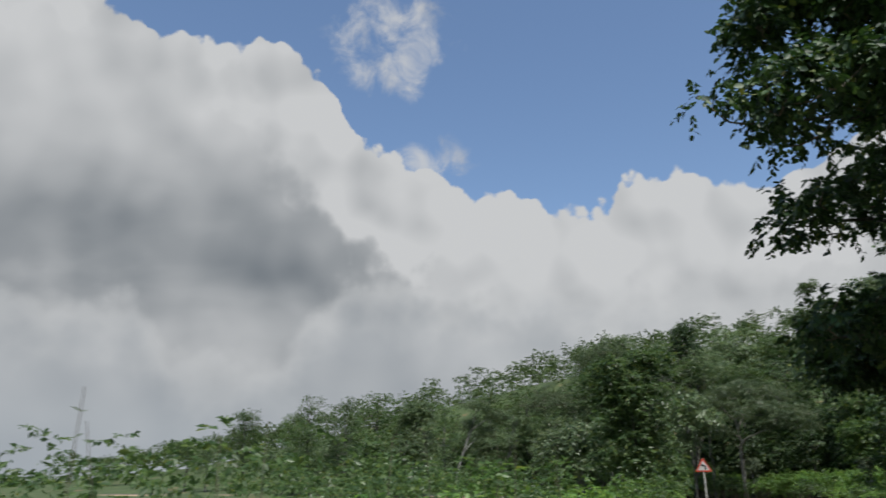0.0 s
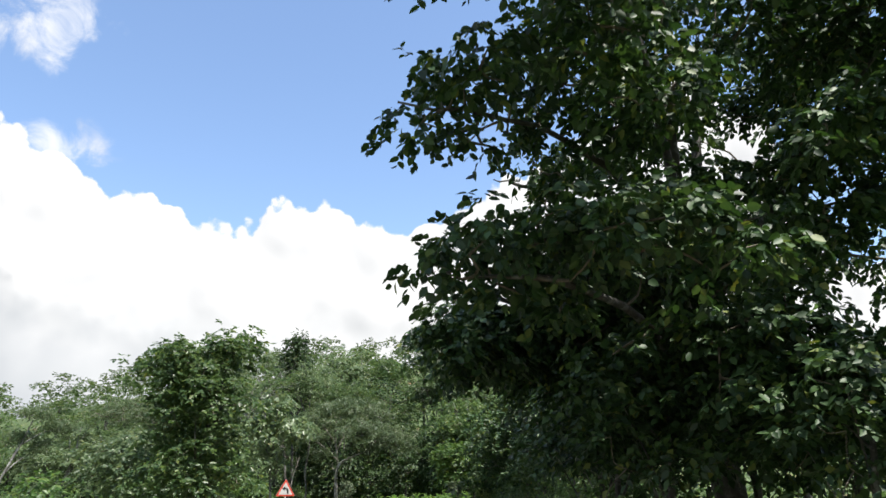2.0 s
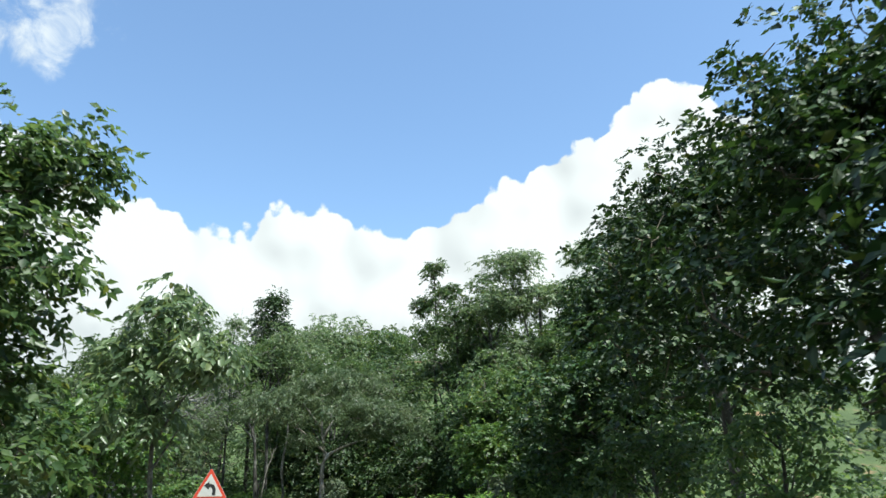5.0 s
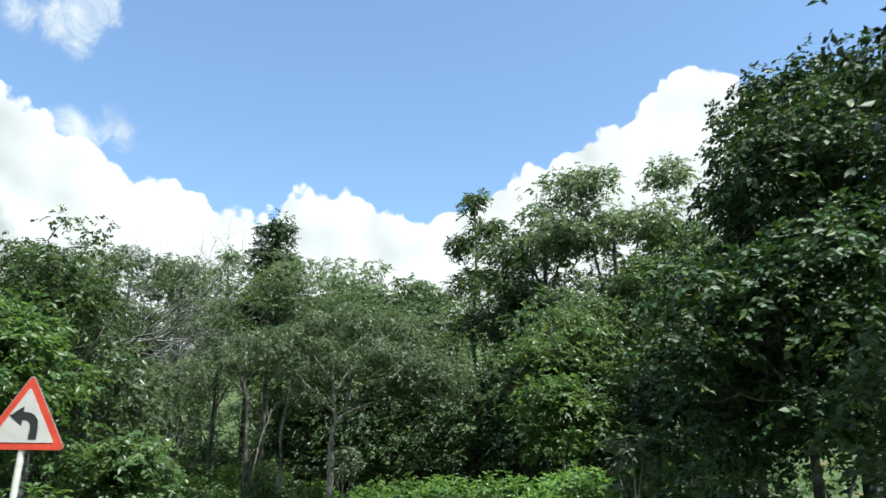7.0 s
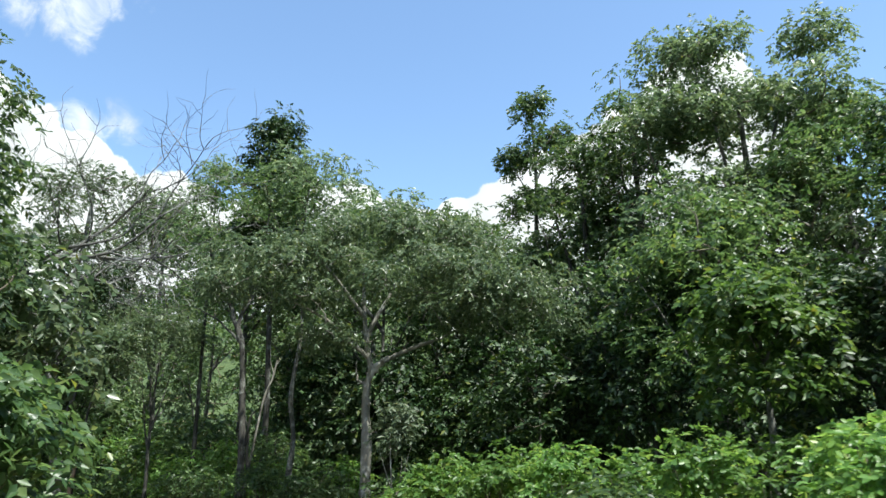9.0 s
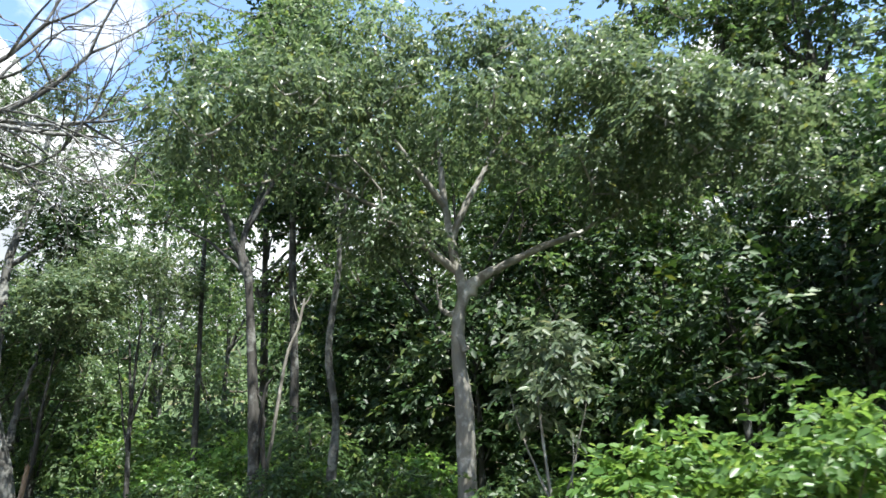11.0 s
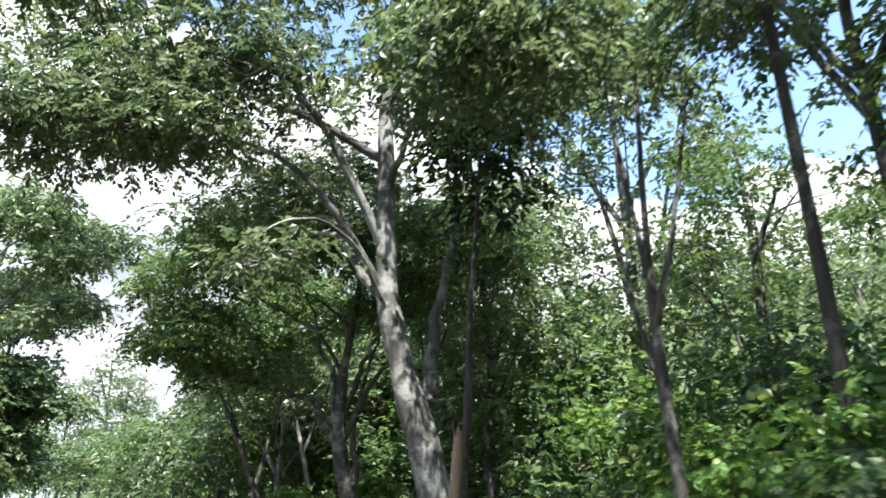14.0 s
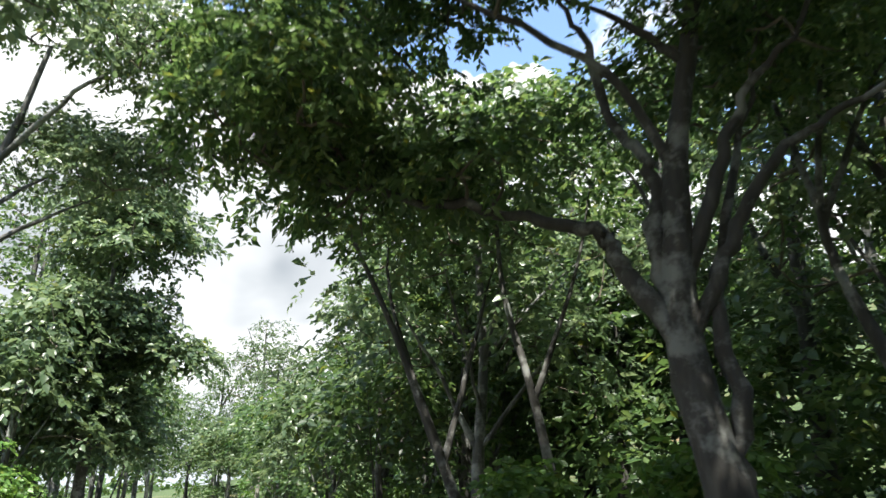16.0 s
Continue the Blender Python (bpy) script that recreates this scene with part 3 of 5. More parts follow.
def place_trees():
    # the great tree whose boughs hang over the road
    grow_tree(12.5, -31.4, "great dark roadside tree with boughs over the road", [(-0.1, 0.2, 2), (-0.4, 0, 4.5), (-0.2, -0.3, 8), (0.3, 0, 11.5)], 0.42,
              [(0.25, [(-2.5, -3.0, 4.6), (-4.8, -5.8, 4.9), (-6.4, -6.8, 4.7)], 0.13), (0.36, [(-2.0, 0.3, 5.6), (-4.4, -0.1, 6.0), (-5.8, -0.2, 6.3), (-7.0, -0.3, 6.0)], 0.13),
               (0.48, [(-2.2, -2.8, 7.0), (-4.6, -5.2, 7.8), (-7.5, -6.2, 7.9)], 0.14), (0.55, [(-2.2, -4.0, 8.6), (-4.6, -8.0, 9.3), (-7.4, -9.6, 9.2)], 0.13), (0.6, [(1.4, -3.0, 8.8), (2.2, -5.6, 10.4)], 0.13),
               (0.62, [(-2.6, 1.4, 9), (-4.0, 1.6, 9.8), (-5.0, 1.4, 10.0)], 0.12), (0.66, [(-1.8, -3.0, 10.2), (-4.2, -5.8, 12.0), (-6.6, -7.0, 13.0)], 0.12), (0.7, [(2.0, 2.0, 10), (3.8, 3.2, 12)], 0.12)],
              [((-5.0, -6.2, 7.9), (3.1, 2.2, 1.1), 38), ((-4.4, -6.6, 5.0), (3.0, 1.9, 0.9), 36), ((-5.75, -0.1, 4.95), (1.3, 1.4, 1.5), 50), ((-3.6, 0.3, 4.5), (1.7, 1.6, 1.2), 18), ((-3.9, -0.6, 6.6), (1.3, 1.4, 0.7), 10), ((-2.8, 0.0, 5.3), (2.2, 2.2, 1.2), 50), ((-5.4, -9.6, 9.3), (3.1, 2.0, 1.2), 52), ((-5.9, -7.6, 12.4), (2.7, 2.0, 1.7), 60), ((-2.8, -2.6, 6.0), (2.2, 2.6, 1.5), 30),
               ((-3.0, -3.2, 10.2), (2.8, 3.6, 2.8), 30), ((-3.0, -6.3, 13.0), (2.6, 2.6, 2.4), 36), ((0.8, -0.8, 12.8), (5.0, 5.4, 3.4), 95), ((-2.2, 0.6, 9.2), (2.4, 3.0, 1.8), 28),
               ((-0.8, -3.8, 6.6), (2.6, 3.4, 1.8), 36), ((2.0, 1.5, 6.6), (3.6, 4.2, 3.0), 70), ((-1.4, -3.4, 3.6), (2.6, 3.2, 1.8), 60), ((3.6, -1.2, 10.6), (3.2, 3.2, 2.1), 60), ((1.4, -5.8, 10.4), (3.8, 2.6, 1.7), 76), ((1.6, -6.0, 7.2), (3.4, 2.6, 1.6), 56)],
              LEAF_DARK_AND_SHADED, BARK_DARK, leaf_len=0.19, per=16, leaves=7, slim=0.66, clump_r=0.72, seed=11, broad=True, droop=0.5, name="roadside_tree", single=300)
    # tall dark trees along the eastern verge
    thick = dict(leaf_len=0.215, slim=0.6, per=16, leaves=7, reach=0.42)
    auto_tree(12.7, -26.4, 9.0, 3.0, 20, LEAF_DARK_AND_SHADED, BARK_DARK, 0.05, 130, "dense dark tree on the road verge", clump_r=0.95, **thick)
    auto_tree(13.1, -18.9, 12.0, 3.3, 21, LEAF_DARK_AND_SHADED, BARK_DARK, 0.04, 170, "dense dark tree on the road verge", clump_r=1.0, **thick)
    auto_tree(13.5, -10.9, 13.5, 3.9, 22, LEAF_DARK_AND_SHADED, BARK_DARK, 0.04, 190, "tall dense dark tree beside the road", clump_r=1.05, **thick)
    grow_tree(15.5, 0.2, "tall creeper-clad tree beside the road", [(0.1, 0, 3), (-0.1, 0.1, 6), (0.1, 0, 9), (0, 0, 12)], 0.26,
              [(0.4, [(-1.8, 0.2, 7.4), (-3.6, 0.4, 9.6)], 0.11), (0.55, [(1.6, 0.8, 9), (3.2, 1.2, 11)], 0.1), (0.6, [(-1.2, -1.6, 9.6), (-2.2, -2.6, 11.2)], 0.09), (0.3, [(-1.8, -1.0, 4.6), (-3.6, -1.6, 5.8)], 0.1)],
              [((-0.6, 0, 9.6), (4.2, 3.6, 3.2), 170), ((-0.6, 0, 4.2), (4.4, 3.8, 4.0), 190), ((1.8, 0.4, 12.6), (3.2, 3.0, 2.4), 80)], LEAF_DARK_AND_SHADED, BARK_DARK, seed=23, clump_r=1.0, **thick)
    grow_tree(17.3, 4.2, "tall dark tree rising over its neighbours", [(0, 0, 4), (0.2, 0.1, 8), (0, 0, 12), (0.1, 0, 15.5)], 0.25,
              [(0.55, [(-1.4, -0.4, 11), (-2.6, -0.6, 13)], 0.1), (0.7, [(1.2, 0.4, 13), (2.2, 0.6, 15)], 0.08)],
              [((-0.4, 0, 14.2), (3.0, 2.8, 2.8), 95), ((0, 0, 9.0), (3.2, 3.0, 3.4), 90)], LEAF_DARK_AND_SHADED, BARK_DARK, seed=230, clump_r=0.95, **thick)
    auto_tree(12.4, -2.2, 8.6, 3.6, 19, LEAF_DARK_AND_SHADED, BARK_DARK, 0.03, 160, "dark bushy tree under a taller one", clump_r=0.95, **thick)
    auto_tree(16.7, 10.6, 14.6, 4.4, 24, LEAF_DARK_AND_SHADED, BARK_DARK, 0.04, 150, "dark tree with foliage down to the ground", clump_r=1.0, **thick)
    # beyond the bend, seen first against the sky
    grow_tree(-5.7, 24.0, "tall narrow tree with a pointed crown", [(0.05, 0, 4.5), (-0.05, 0, 9), (0.05, 0.1, 13.5), (0, 0, 17.6)], 0.16,
              [(0.55, [(-0.8, 0.2, 11.4), (-1.6, 0.3, 12.6)], 0.06), (0.62, [(0.9, -0.2, 12.4), (1.7, -0.3, 13.6)], 0.06), (0.72, [(-0.6, -0.4, 14.2), (-1.1, -0.7, 15.4)], 0.05), (0.8, [(0.5, 0.4, 15.6), (0.9, 0.6, 16.6)], 0.04)],
              [((0, 0, 12.2), (2.2, 2.1, 2.0), 62), ((0, 0, 14.6), (1.7, 1.6, 1.9), 44), ((-0.1, 0, 16.6), (1.0, 1.0, 1.5), 22), ((0.1, 0, 9.4), (1.8, 1.7, 1.2), 20)],
              LEAF_DARK_AND_SHADED, BARK_DARK, leaf_len=0.2, slim=0.55, per=17, seed=25, clump_r=0.62)
    grow_tree(6.9, 30.6, "tall thin tree with a gappy dark crown", [(0.1, 0, 6), (-0.1, 0, 12), (0.1, 0, 17), (0, 0, 21.6)], 0.2,
              [(0.5, [(-0.9, 0.2, 13), (-1.8, 0.3, 14.6)], 0.07), (0.58, [(1.0, 0, 14.6), (2.0, 0.1, 16.4)], 0.07), (0.7, [(-0.8, -0.3, 17), (-1.5, -0.5, 18.4)], 0.06), (0.78, [(0.8, 0.3, 18.6), (1.4, 0.4, 20)], 0.05)],
              [((0.1, 0, 15.2), (2.3, 2.1, 1.5), 30), ((-0.6, 0, 18.0), (1.5, 1.4, 1.2), 18), ((1.0, 0, 19.4), (1.2, 1.2, 1.0), 14), ((0, 0, 21.3), (0.9, 0.9, 1.1), 12), ((0, 0, 12.0), (2.6, 2.4, 1.6), 34)],
              LEAF_MID, BARK_DARK, leaf_len=0.24, slim=0.55, per=15, seed=26, clump_r=0.68)
    auto_tree(8.4, 25.8, 19.0, 2.9, 18, LEAF_MID, BARK_DARK, 0.35, 75, "tall dark tree with an open crown", clump_r=0.85, leaf_len=0.22, slim=0.55, per=15)
    grow_tree(14.1, 20.8, "large spreading tree with grey-green leaves", [(0.1, 0, 4), (-0.2, 0, 8), (0.2, 0.1, 12.5), (0.2, 0, 17)], 0.34,
              [(0.42, [(-2.0, 0.2, 11), (-3.6, 0.2, 14.0)], 0.13), (0.5, [(2.0, 0.4, 12.6), (3.8, 0.4, 16.0)], 0.13), (0.62, [(-1.2, -0.6, 15.4), (-1.9, -0.8, 18.4)], 0.1), (0.66, [(1.8, -0.2, 16.2), (3.2, 0, 19)], 0.09), (0.4, [(-0.8, -1.8, 9.8), (-1.4, -3.4, 12.0)], 0.1), (0.45, [(0.8, 2.0, 11.6), (1.4, 3.6, 14)], 0.1)],
              [((-1.7, 0, 18.6), (2.2, 2.2, 1.5), 40), ((3.5, 0, 19.6), (1.4, 1.4, 1.2), 17), ((0.6, 0, 15.4), (5.0, 4.0, 2.3), 110), ((0, -0.6, 10.6), (5.2, 4.4, 3.2), 130), ((-3.0, -0.4, 15.6), (1.8, 1.8, 1.2), 24), ((4.6, 0, 15.8), (1.8, 1.8, 1.2), 22), ((0, -1, 6.2), (4.2, 3.6, 2.0), 60)],
              LEAF_GREY, BARK_GREY, leaf_len=0.22, slim=0.55, per=17, seed=27, clump_r=0.9)
    auto_tree(10.3, 16.1, 11.2, 4.2, 28, LEAF_MID, BARK_GREY, 0.12, 120, "rounded green tree at the wood's edge", clump_r=0.95, leaf_len=0.21, slim=0.55, per=19)
    auto_tree(-2.4, 37.1, 19.4, 4.2, 29, LEAF_GREY, BARK_GREY, 0.3, 100, clump_r=1.0, leaf_len=0.28, slim=0.55)
    auto_tree(11.0, 25.5, 21.5, 3.2, 294, LEAF_MID, BARK_DARK, 0.25, 95, clump_r=0.95, leaf_len=0.23, slim=0.55)
    auto_tree(10.1, 27.8, 17.5, 3.2, 293, LEAF_MID, BARK_GREY, 0.15, 90, clump_r=0.95, leaf_len=0.25, slim=0.55)
    auto_tree(2.9, 38.6, 18.6, 4.2, 290, LEAF_MID, BARK_GREY, 0.3, 100, clump_r=1.0, leaf_len=0.28, slim=0.55)
    auto_tree(-17.1, 41.0, 21.0, 4.6, 291, LEAF_GREY, BARK_GREY, 0.3, 110, clump_r=1.0, leaf_len=0.28, slim=0.55)
    auto_tree(8.8, 9.6, 6.4, 1.6, 31, LEAF_LIGHT, BARK_GREY, 0.30, 52, "young grey-green tree at the verge", clump_r=0.75, leaf_len=0.22, slim=0.6)
    grow_tree(-42.4, 31.6, "tall tree standing beside the straight road", [(0.1, 0, 2.5), (-0.1, 0.1, 5), (0.1, 0, 8), (0, 0, 11)], 0.2,
              [(0.4, [(-1.0, -1.0, 6), (-1.6, -1.6, 7.2)], 0.07), (0.5, [(1.0, 1.2, 7), (1.6, 1.8, 8.4)], 0.07), (0.65, [(-0.8, 0.6, 9), (-1.2, 1, 10.6)], 0.06)],
              [((0, 0, 6.6), (2.2, 2.4, 2.0), 95), ((0.2, 0.3, 10.0), (2.6, 2.6, 2.2), 100), ((0, 0.1, 3.4), (1.9, 2.0, 2.2), 60), ((1.0, 1.8, 5.9), (1.3, 1.3, 0.8), 18), ((-0.4, -1.6, 6.6), (1.3, 1.3, 0.9), 18)], LEAF_GREY, BARK_GREY, leaf_len=0.26, slim=0.58, per=13, seed=35, clump_r=0.8)
    # western verge before the bend
    grow_tree(-2.4, -20.7, "bushy dark green roadside tree", [(0.1, 0, 1.8), (0.2, 0, 3.6), (0.5, 0.2, 5.6), (1.0, 0.5, 7.4)], 0.13,
              [(0.4, [(-0.9, 0.2, 4.2), (-1.6, 0.3, 5.4)], 0.05), (0.5, [(0.8, -0.3, 5.0), (1.4, -0.4, 6.0)], 0.05), (0.35, [(0.2, -0.9, 3.8), (0.3, -1.5, 4.6)], 0.05)],
              [((0, 0, 2.7), (2.1, 1.9, 2.3), 64), ((0.1, 0, 5.2), (1.9, 1.8, 1.3), 48), ((1.0, 0.5, 7.0), (0.9, 0.9, 1.0), 18), ((-0.9, 0, 6.4), (1.8, 1.5, 1.1), 36)], LEAF_MID, BARK_DARK, leaf_len=0.2, slim=0.55, seed=32, clump_r=0.72)
    grow_tree(-0.4, -16.6, "young roadside tree with drooping broad leaves", [(0.05, 0, 1.6), (-0.05, 0.05, 3.0), (0.1, -0.1, 4.6), (0.15, -0.3, 6.0)], 0.06,
              [(0.5, [(0.6, -0.3, 3.9), (1.4, -0.5, 4.5)], 0.03), (0.6, [(-0.5, 0, 4.2), (-1.1, 0.1, 4.9)], 0.03), (0.72, [(0.5, -0.4, 5.0), (0.9, -0.5, 5.5)], 0.022), (0.45, [(0.4, 0.3, 3.4), (0.9, 0.5, 3.9)], 0.025)],
              [((0.15, -0.3, 5.6), (0.55, 0.6, 0.65), 15), ((0.8, -0.4, 4.4), (0.8, 0.7, 0.75), 26), ((-0.7, 0, 4.4), (0.9, 0.9, 1.0), 26), ((-0.3, 0, 3.4), (0.9, 0.9, 0.7), 16)],
              LEAF_GREY, BARK_GREY, leaf_len=0.2, per=6, leaves=6, slim=0.5, droop=0.6, seed=321, clump_r=0.38, broad=True, flat=0.8, single=200)
    auto_tree(-8.0, -10.4, 5.6, 2.4, 33, LEAF_GREY, BARK_GREY, 0.08, 85, "bushy roadside tree with grey-green leaves", clump_r=0.85, leaf_len=0.24, slim=0.55)
    auto_tree(-8.5, 0.8, 7.4, 2.8, 34, LEAF_LIGHT, BARK_GREY, 0.06, 90, "bushy yellow-green tree beside the road", clump_r=0.85, leaf_len=0.24, slim=0.55)
    auto_tree(-9.7, 6.6, 11.9, 3.2, 36, LEAF_MID, BARK_GREY, 0.06, 130, "leafy green tree on the inside of the bend", clump_r=0.85, leaf_len=0.2, slim=0.5)
    auto_tree(-12.3, 11.2, 12.3, 3.2, 361, LEAF_GREY, BARK_GREY, 0.06, 130, "leafy grey-green tree on the inside of the bend", clump_r=0.85, leaf_len=0.2, slim=0.5)
    grow_tree(-26.6, 22.6, "roadside tree with boughs over the road", [(0.2, 0.2, 2), (0.5, 0.6, 4), (1.0, 1.0, 6.4), (1.2, 1.2, 9)], 0.16,
              [(0.5, [(1.4, 1.4, 6.2), (2.2, 2.2, 7.2), (2.8, 2.8, 7.4)], 0.07), (0.65, [(0.2, 1.6, 7.6), (0.0, 2.6, 8.6)], 0.06), (0.7, [(1.8, 0.4, 8), (2.4, 0.2, 9)], 0.06)],
              [((1.6, 1.7, 8.0), (1.2, 1.2, 1.0), 24), ((2.3, 2.3, 6.9), (0.8, 0.8, 0.6), 12), ((0.2, 0.4, 6.0), (1.8, 1.6, 1.4), 32)], LEAF_GREY, BARK_GREY, leaf_len=0.18, slim=0.5, per=15, seed=363, clump_r=0.62)
    auto_tree(-5.3, 3.8, 3.6, 1.5, 37, LEAF_MID, BARK_GREY, 0.04, 40, "low bushy tree below a dead tree", clump_r=0.7, leaf_len=0.24, slim=0.55)
    grow_tree(-33.0, 23.4, "leafy tree leaning over the straight road", [(0.2, 0.6, 2.4), (0.6, 1.6, 5), (1.2, 2.6, 7.6), (1.8, 3.0, 10)], 0.18,
              [(0.5, [(1.2, 3.2, 6.4), (2.4, 4.4, 7.2)], 0.08), (0.6, [(0.6, 3.2, 7.4), (0.4, 4.0, 8.2)], 0.07), (0.75, [(2.6, 3.4, 8.8), (3.8, 4.0, 9.2)], 0.07)],
              [((2.6, 4.6, 7.3), (1.5, 1.4, 1.0), 30), ((0.4, 3.8, 8.1), (1.7, 1.6, 1.3), 36), ((3.8, 4.2, 9.3), (1.5, 1.4, 1.0), 28), ((2.2, 2.6, 10.4), (1.9, 1.9, 1.2), 32), ((5.0, 4.8, 9.0), (1.2, 1.2, 0.8), 14)], LEAF_GREY, BARK_GREY, leaf_len=0.15, slim=0.5, per=17, seed=364, clump_r=0.6)
    # the edge of the wood outside the bend
    grow_tree(-0.83, 17.0, "spreading tree with a pale forked trunk", [(-0.02, 0, 1.6), (0.0, 0, 2.9), (-0.05, 0, 3.95), (0.0, 0, 4.7), (0.1, 0, 5.1), (-0.05, 0.1, 6.0), (-0.2, 0.3, 7.4), (-0.2, 0.4, 8.8)], 0.185,
              [(0.62, [(0.42, 0, 5.32), (0.9, 0.06, 5.6), (2.0, 0.1, 6.05), (2.95, 0.0, 6.4), (4.4, -0.6, 6.8)], 0.125), (0.7, [(-1.4, -0.2, 6.8), (-3.0, -0.8, 7.6)], 0.09),
               (0.53, [(-0.22, -0.02, 4.72), (-0.36, 0, 4.95), (-0.38, 0, 5.4)], 0.07), (0.78, [(0.8, 0.4, 8.0), (1.8, 0.5, 9.4)], 0.08), (0.84, [(-1.3, -0.5, 8.4), (-2.4, -0.8, 9.4)], 0.07), (0.45, [(0.06, -0.2, 4.0), (0.14, -0.3, 4.02)], 0.09)],
              [((0.6, 0, 8.9), (4.6, 3.2, 2.0), 120), ((4.4, -1.6, 6.7), (2.6, 2.5, 1.5), 74), ((-3.2, -1.4, 7.7), (2.4, 2.4, 1.5), 56), ((-1.1, -0.8, 6.0), (1.1, 1.1, 0.6), 12), ((2.2, -2.2, 7.4), (2.6, 1.8, 1.2), 36)],
              LEAF_GREY, BARK_PALE, leaf_len=0.135, per=24, leaves=8, slim=0.5, clump_r=0.74, seed=41, droop=0.55, reach=0.5)
    grow_tree(-3.75, 19.9, "slender leaning forest tree with grey bark", [(-0.1, 0, 1.4), (0.05, 0, 3.0), (-0.12, 0.05, 4.6), (0.15, 0.1, 7), (0.0, 0.1, 10), (0.2, 0.2, 13)], 0.12,
              [(0.7, [(0.8, 0.2, 10.5), (1.5, 0.3, 12)], 0.06), (0.75, [(-0.9, 0.2, 11), (-1.6, -0.3, 12.5)], 0.06)],
              [((0.2, 0.2, 12), (2.4, 2.4, 2.8), 38)], LEAF_GREY, BARK_GREY, leaf_len=0.15, per=19, seed=42, clump_r=0.8)
    grow_tree(-5.55, 19.9, "dark twin-stemmed forest tree with thin crown", [(0.05, 0, 2), (0.0, 0, 3.6), (-0.25, 0.2, 6.4), (-0.45, 0.3, 7.3), (0.0, 0.5, 9), (0.45, 0.5, 12)], 0.15,
              [(0.52, [(-0.85, 0.25, 8.0), (-1.3, 0.3, 9.0), (-1.9, 0.4, 10.6)], 0.10), (0.52, [(-1.3, 0.3, 7.4), (-2.4, 0.4, 8.0)], 0.06), (0.7, [(1.2, 0.2, 10.5), (2, 0.2, 11.8)], 0.07),
               (0.02, [(0.2, 0.0, 1.4), (0.24, -0.05, 2.8), (0.14, 0.0, 3.8)], 0.11), (0.22, [(0.32, -0.1, 3.7), (0.5, -0.2, 4.0)], 0.06)],
              [((-0.4, 0.2, 11.2), (2.8, 2.4, 2.6), 44), ((-1.8, 0.2, 8.2), (1.6, 1.6, 1.0), 16)], LEAF_MID, BARK_DARK, leaf_len=0.15, per=19, seed=43, clump_r=0.8)
    grow_tree(-15.1, 27.0, "old leaning tree with a thick lichen-grey trunk", [(-0.02, -0.5, 1.8), (-0.4, -0.75, 3.7), (-0.62, -0.9, 5.0), (-0.64, -0.9, 6.7), (-0.7, -0.75, 9.4), (-0.7, 0.2, 12.0), (-0.8, 0.9, 15.5)], 0.28,
              [(0.50, [(-1.2, -2.2, 8.2), (-2.0, -3.0, 9.2), (-3.0, -3.9, 8.6)], 0.09), (0.42, [(-1.2, -1.0, 5.6), (-1.9, -0.9, 6.4), (-3.0, -0.5, 6.8), (-4.2, 0.2, 7.2)], 0.10), (0.6, [(0.1, -1.2, 7.6), (1.2, -1.4, 9.6)], 0.09),
               (0.62, [(-2.0, -1.8, 8.6), (-4.0, -2.6, 9.6), (-5.6, -3.0, 9.8), (-7.2, -3.4, 9.4)], 0.09), (0.7, [(0.6, 0.4, 10.8), (1.8, 1.4, 12.4)], 0.1), (0.45, [(-1.3, -2.4, 7.0), (-2.4, -4.2, 7.5), (-3.6, -5.8, 7.4)], 0.07), (0.40, [(-0.5, -2.0, 5.7), (-0.5, -3.2, 5.7), (-0.5, -4.1, 5.0)], 0.05), (0.26, [(-0.2, -0.42, 3.3), (-0.1, -0.3, 4.2), (0.1, -0.22, 5.4), (0.3, -0.1, 6.7), (0.5, 0.1, 9.5)], 0.15)],
              [((-1.2, -0.6, 11.0), (4.4, 4.0, 2.8), 96), ((-2.4, -3.2, 8.2), (2.6, 2.0, 1.5), 50), ((-4.0, 0.0, 7.4), (2.0, 2.0, 1.2), 30), ((-0.4, -3.5, 4.7), (0.75, 0.6, 0.45), 6), ((-2.7, -4.4, 7.6), (1.5, 1.2, 0.9), 30), ((1.0, 0.4, 8.8), (1.5, 1.6, 1.3), 22), ((-6.4, -3.2, 10.0), (3.8, 2.8, 1.7), 48), ((-2.8, -4.4, 10.2), (1.8, 1.5, 1.0), 26), ((-3.3, -5.5, 7.1), (1.3, 1.1, 0.7), 34), ((-1.9, -4.5, 6.9), (0.9, 0.9, 0.6), 20), ((-4.0, -5.4, 9.5), (1.5, 1.4, 0.9), 20), ((-0.8, 1.2, 14.7), (4.0, 3.4, 2.5), 80)],
              LEAF_GREY, BARK_GREY, leaf_len=0.14, per=18, leaves=8, seed=44, clump_r=0.82, slim=0.5)
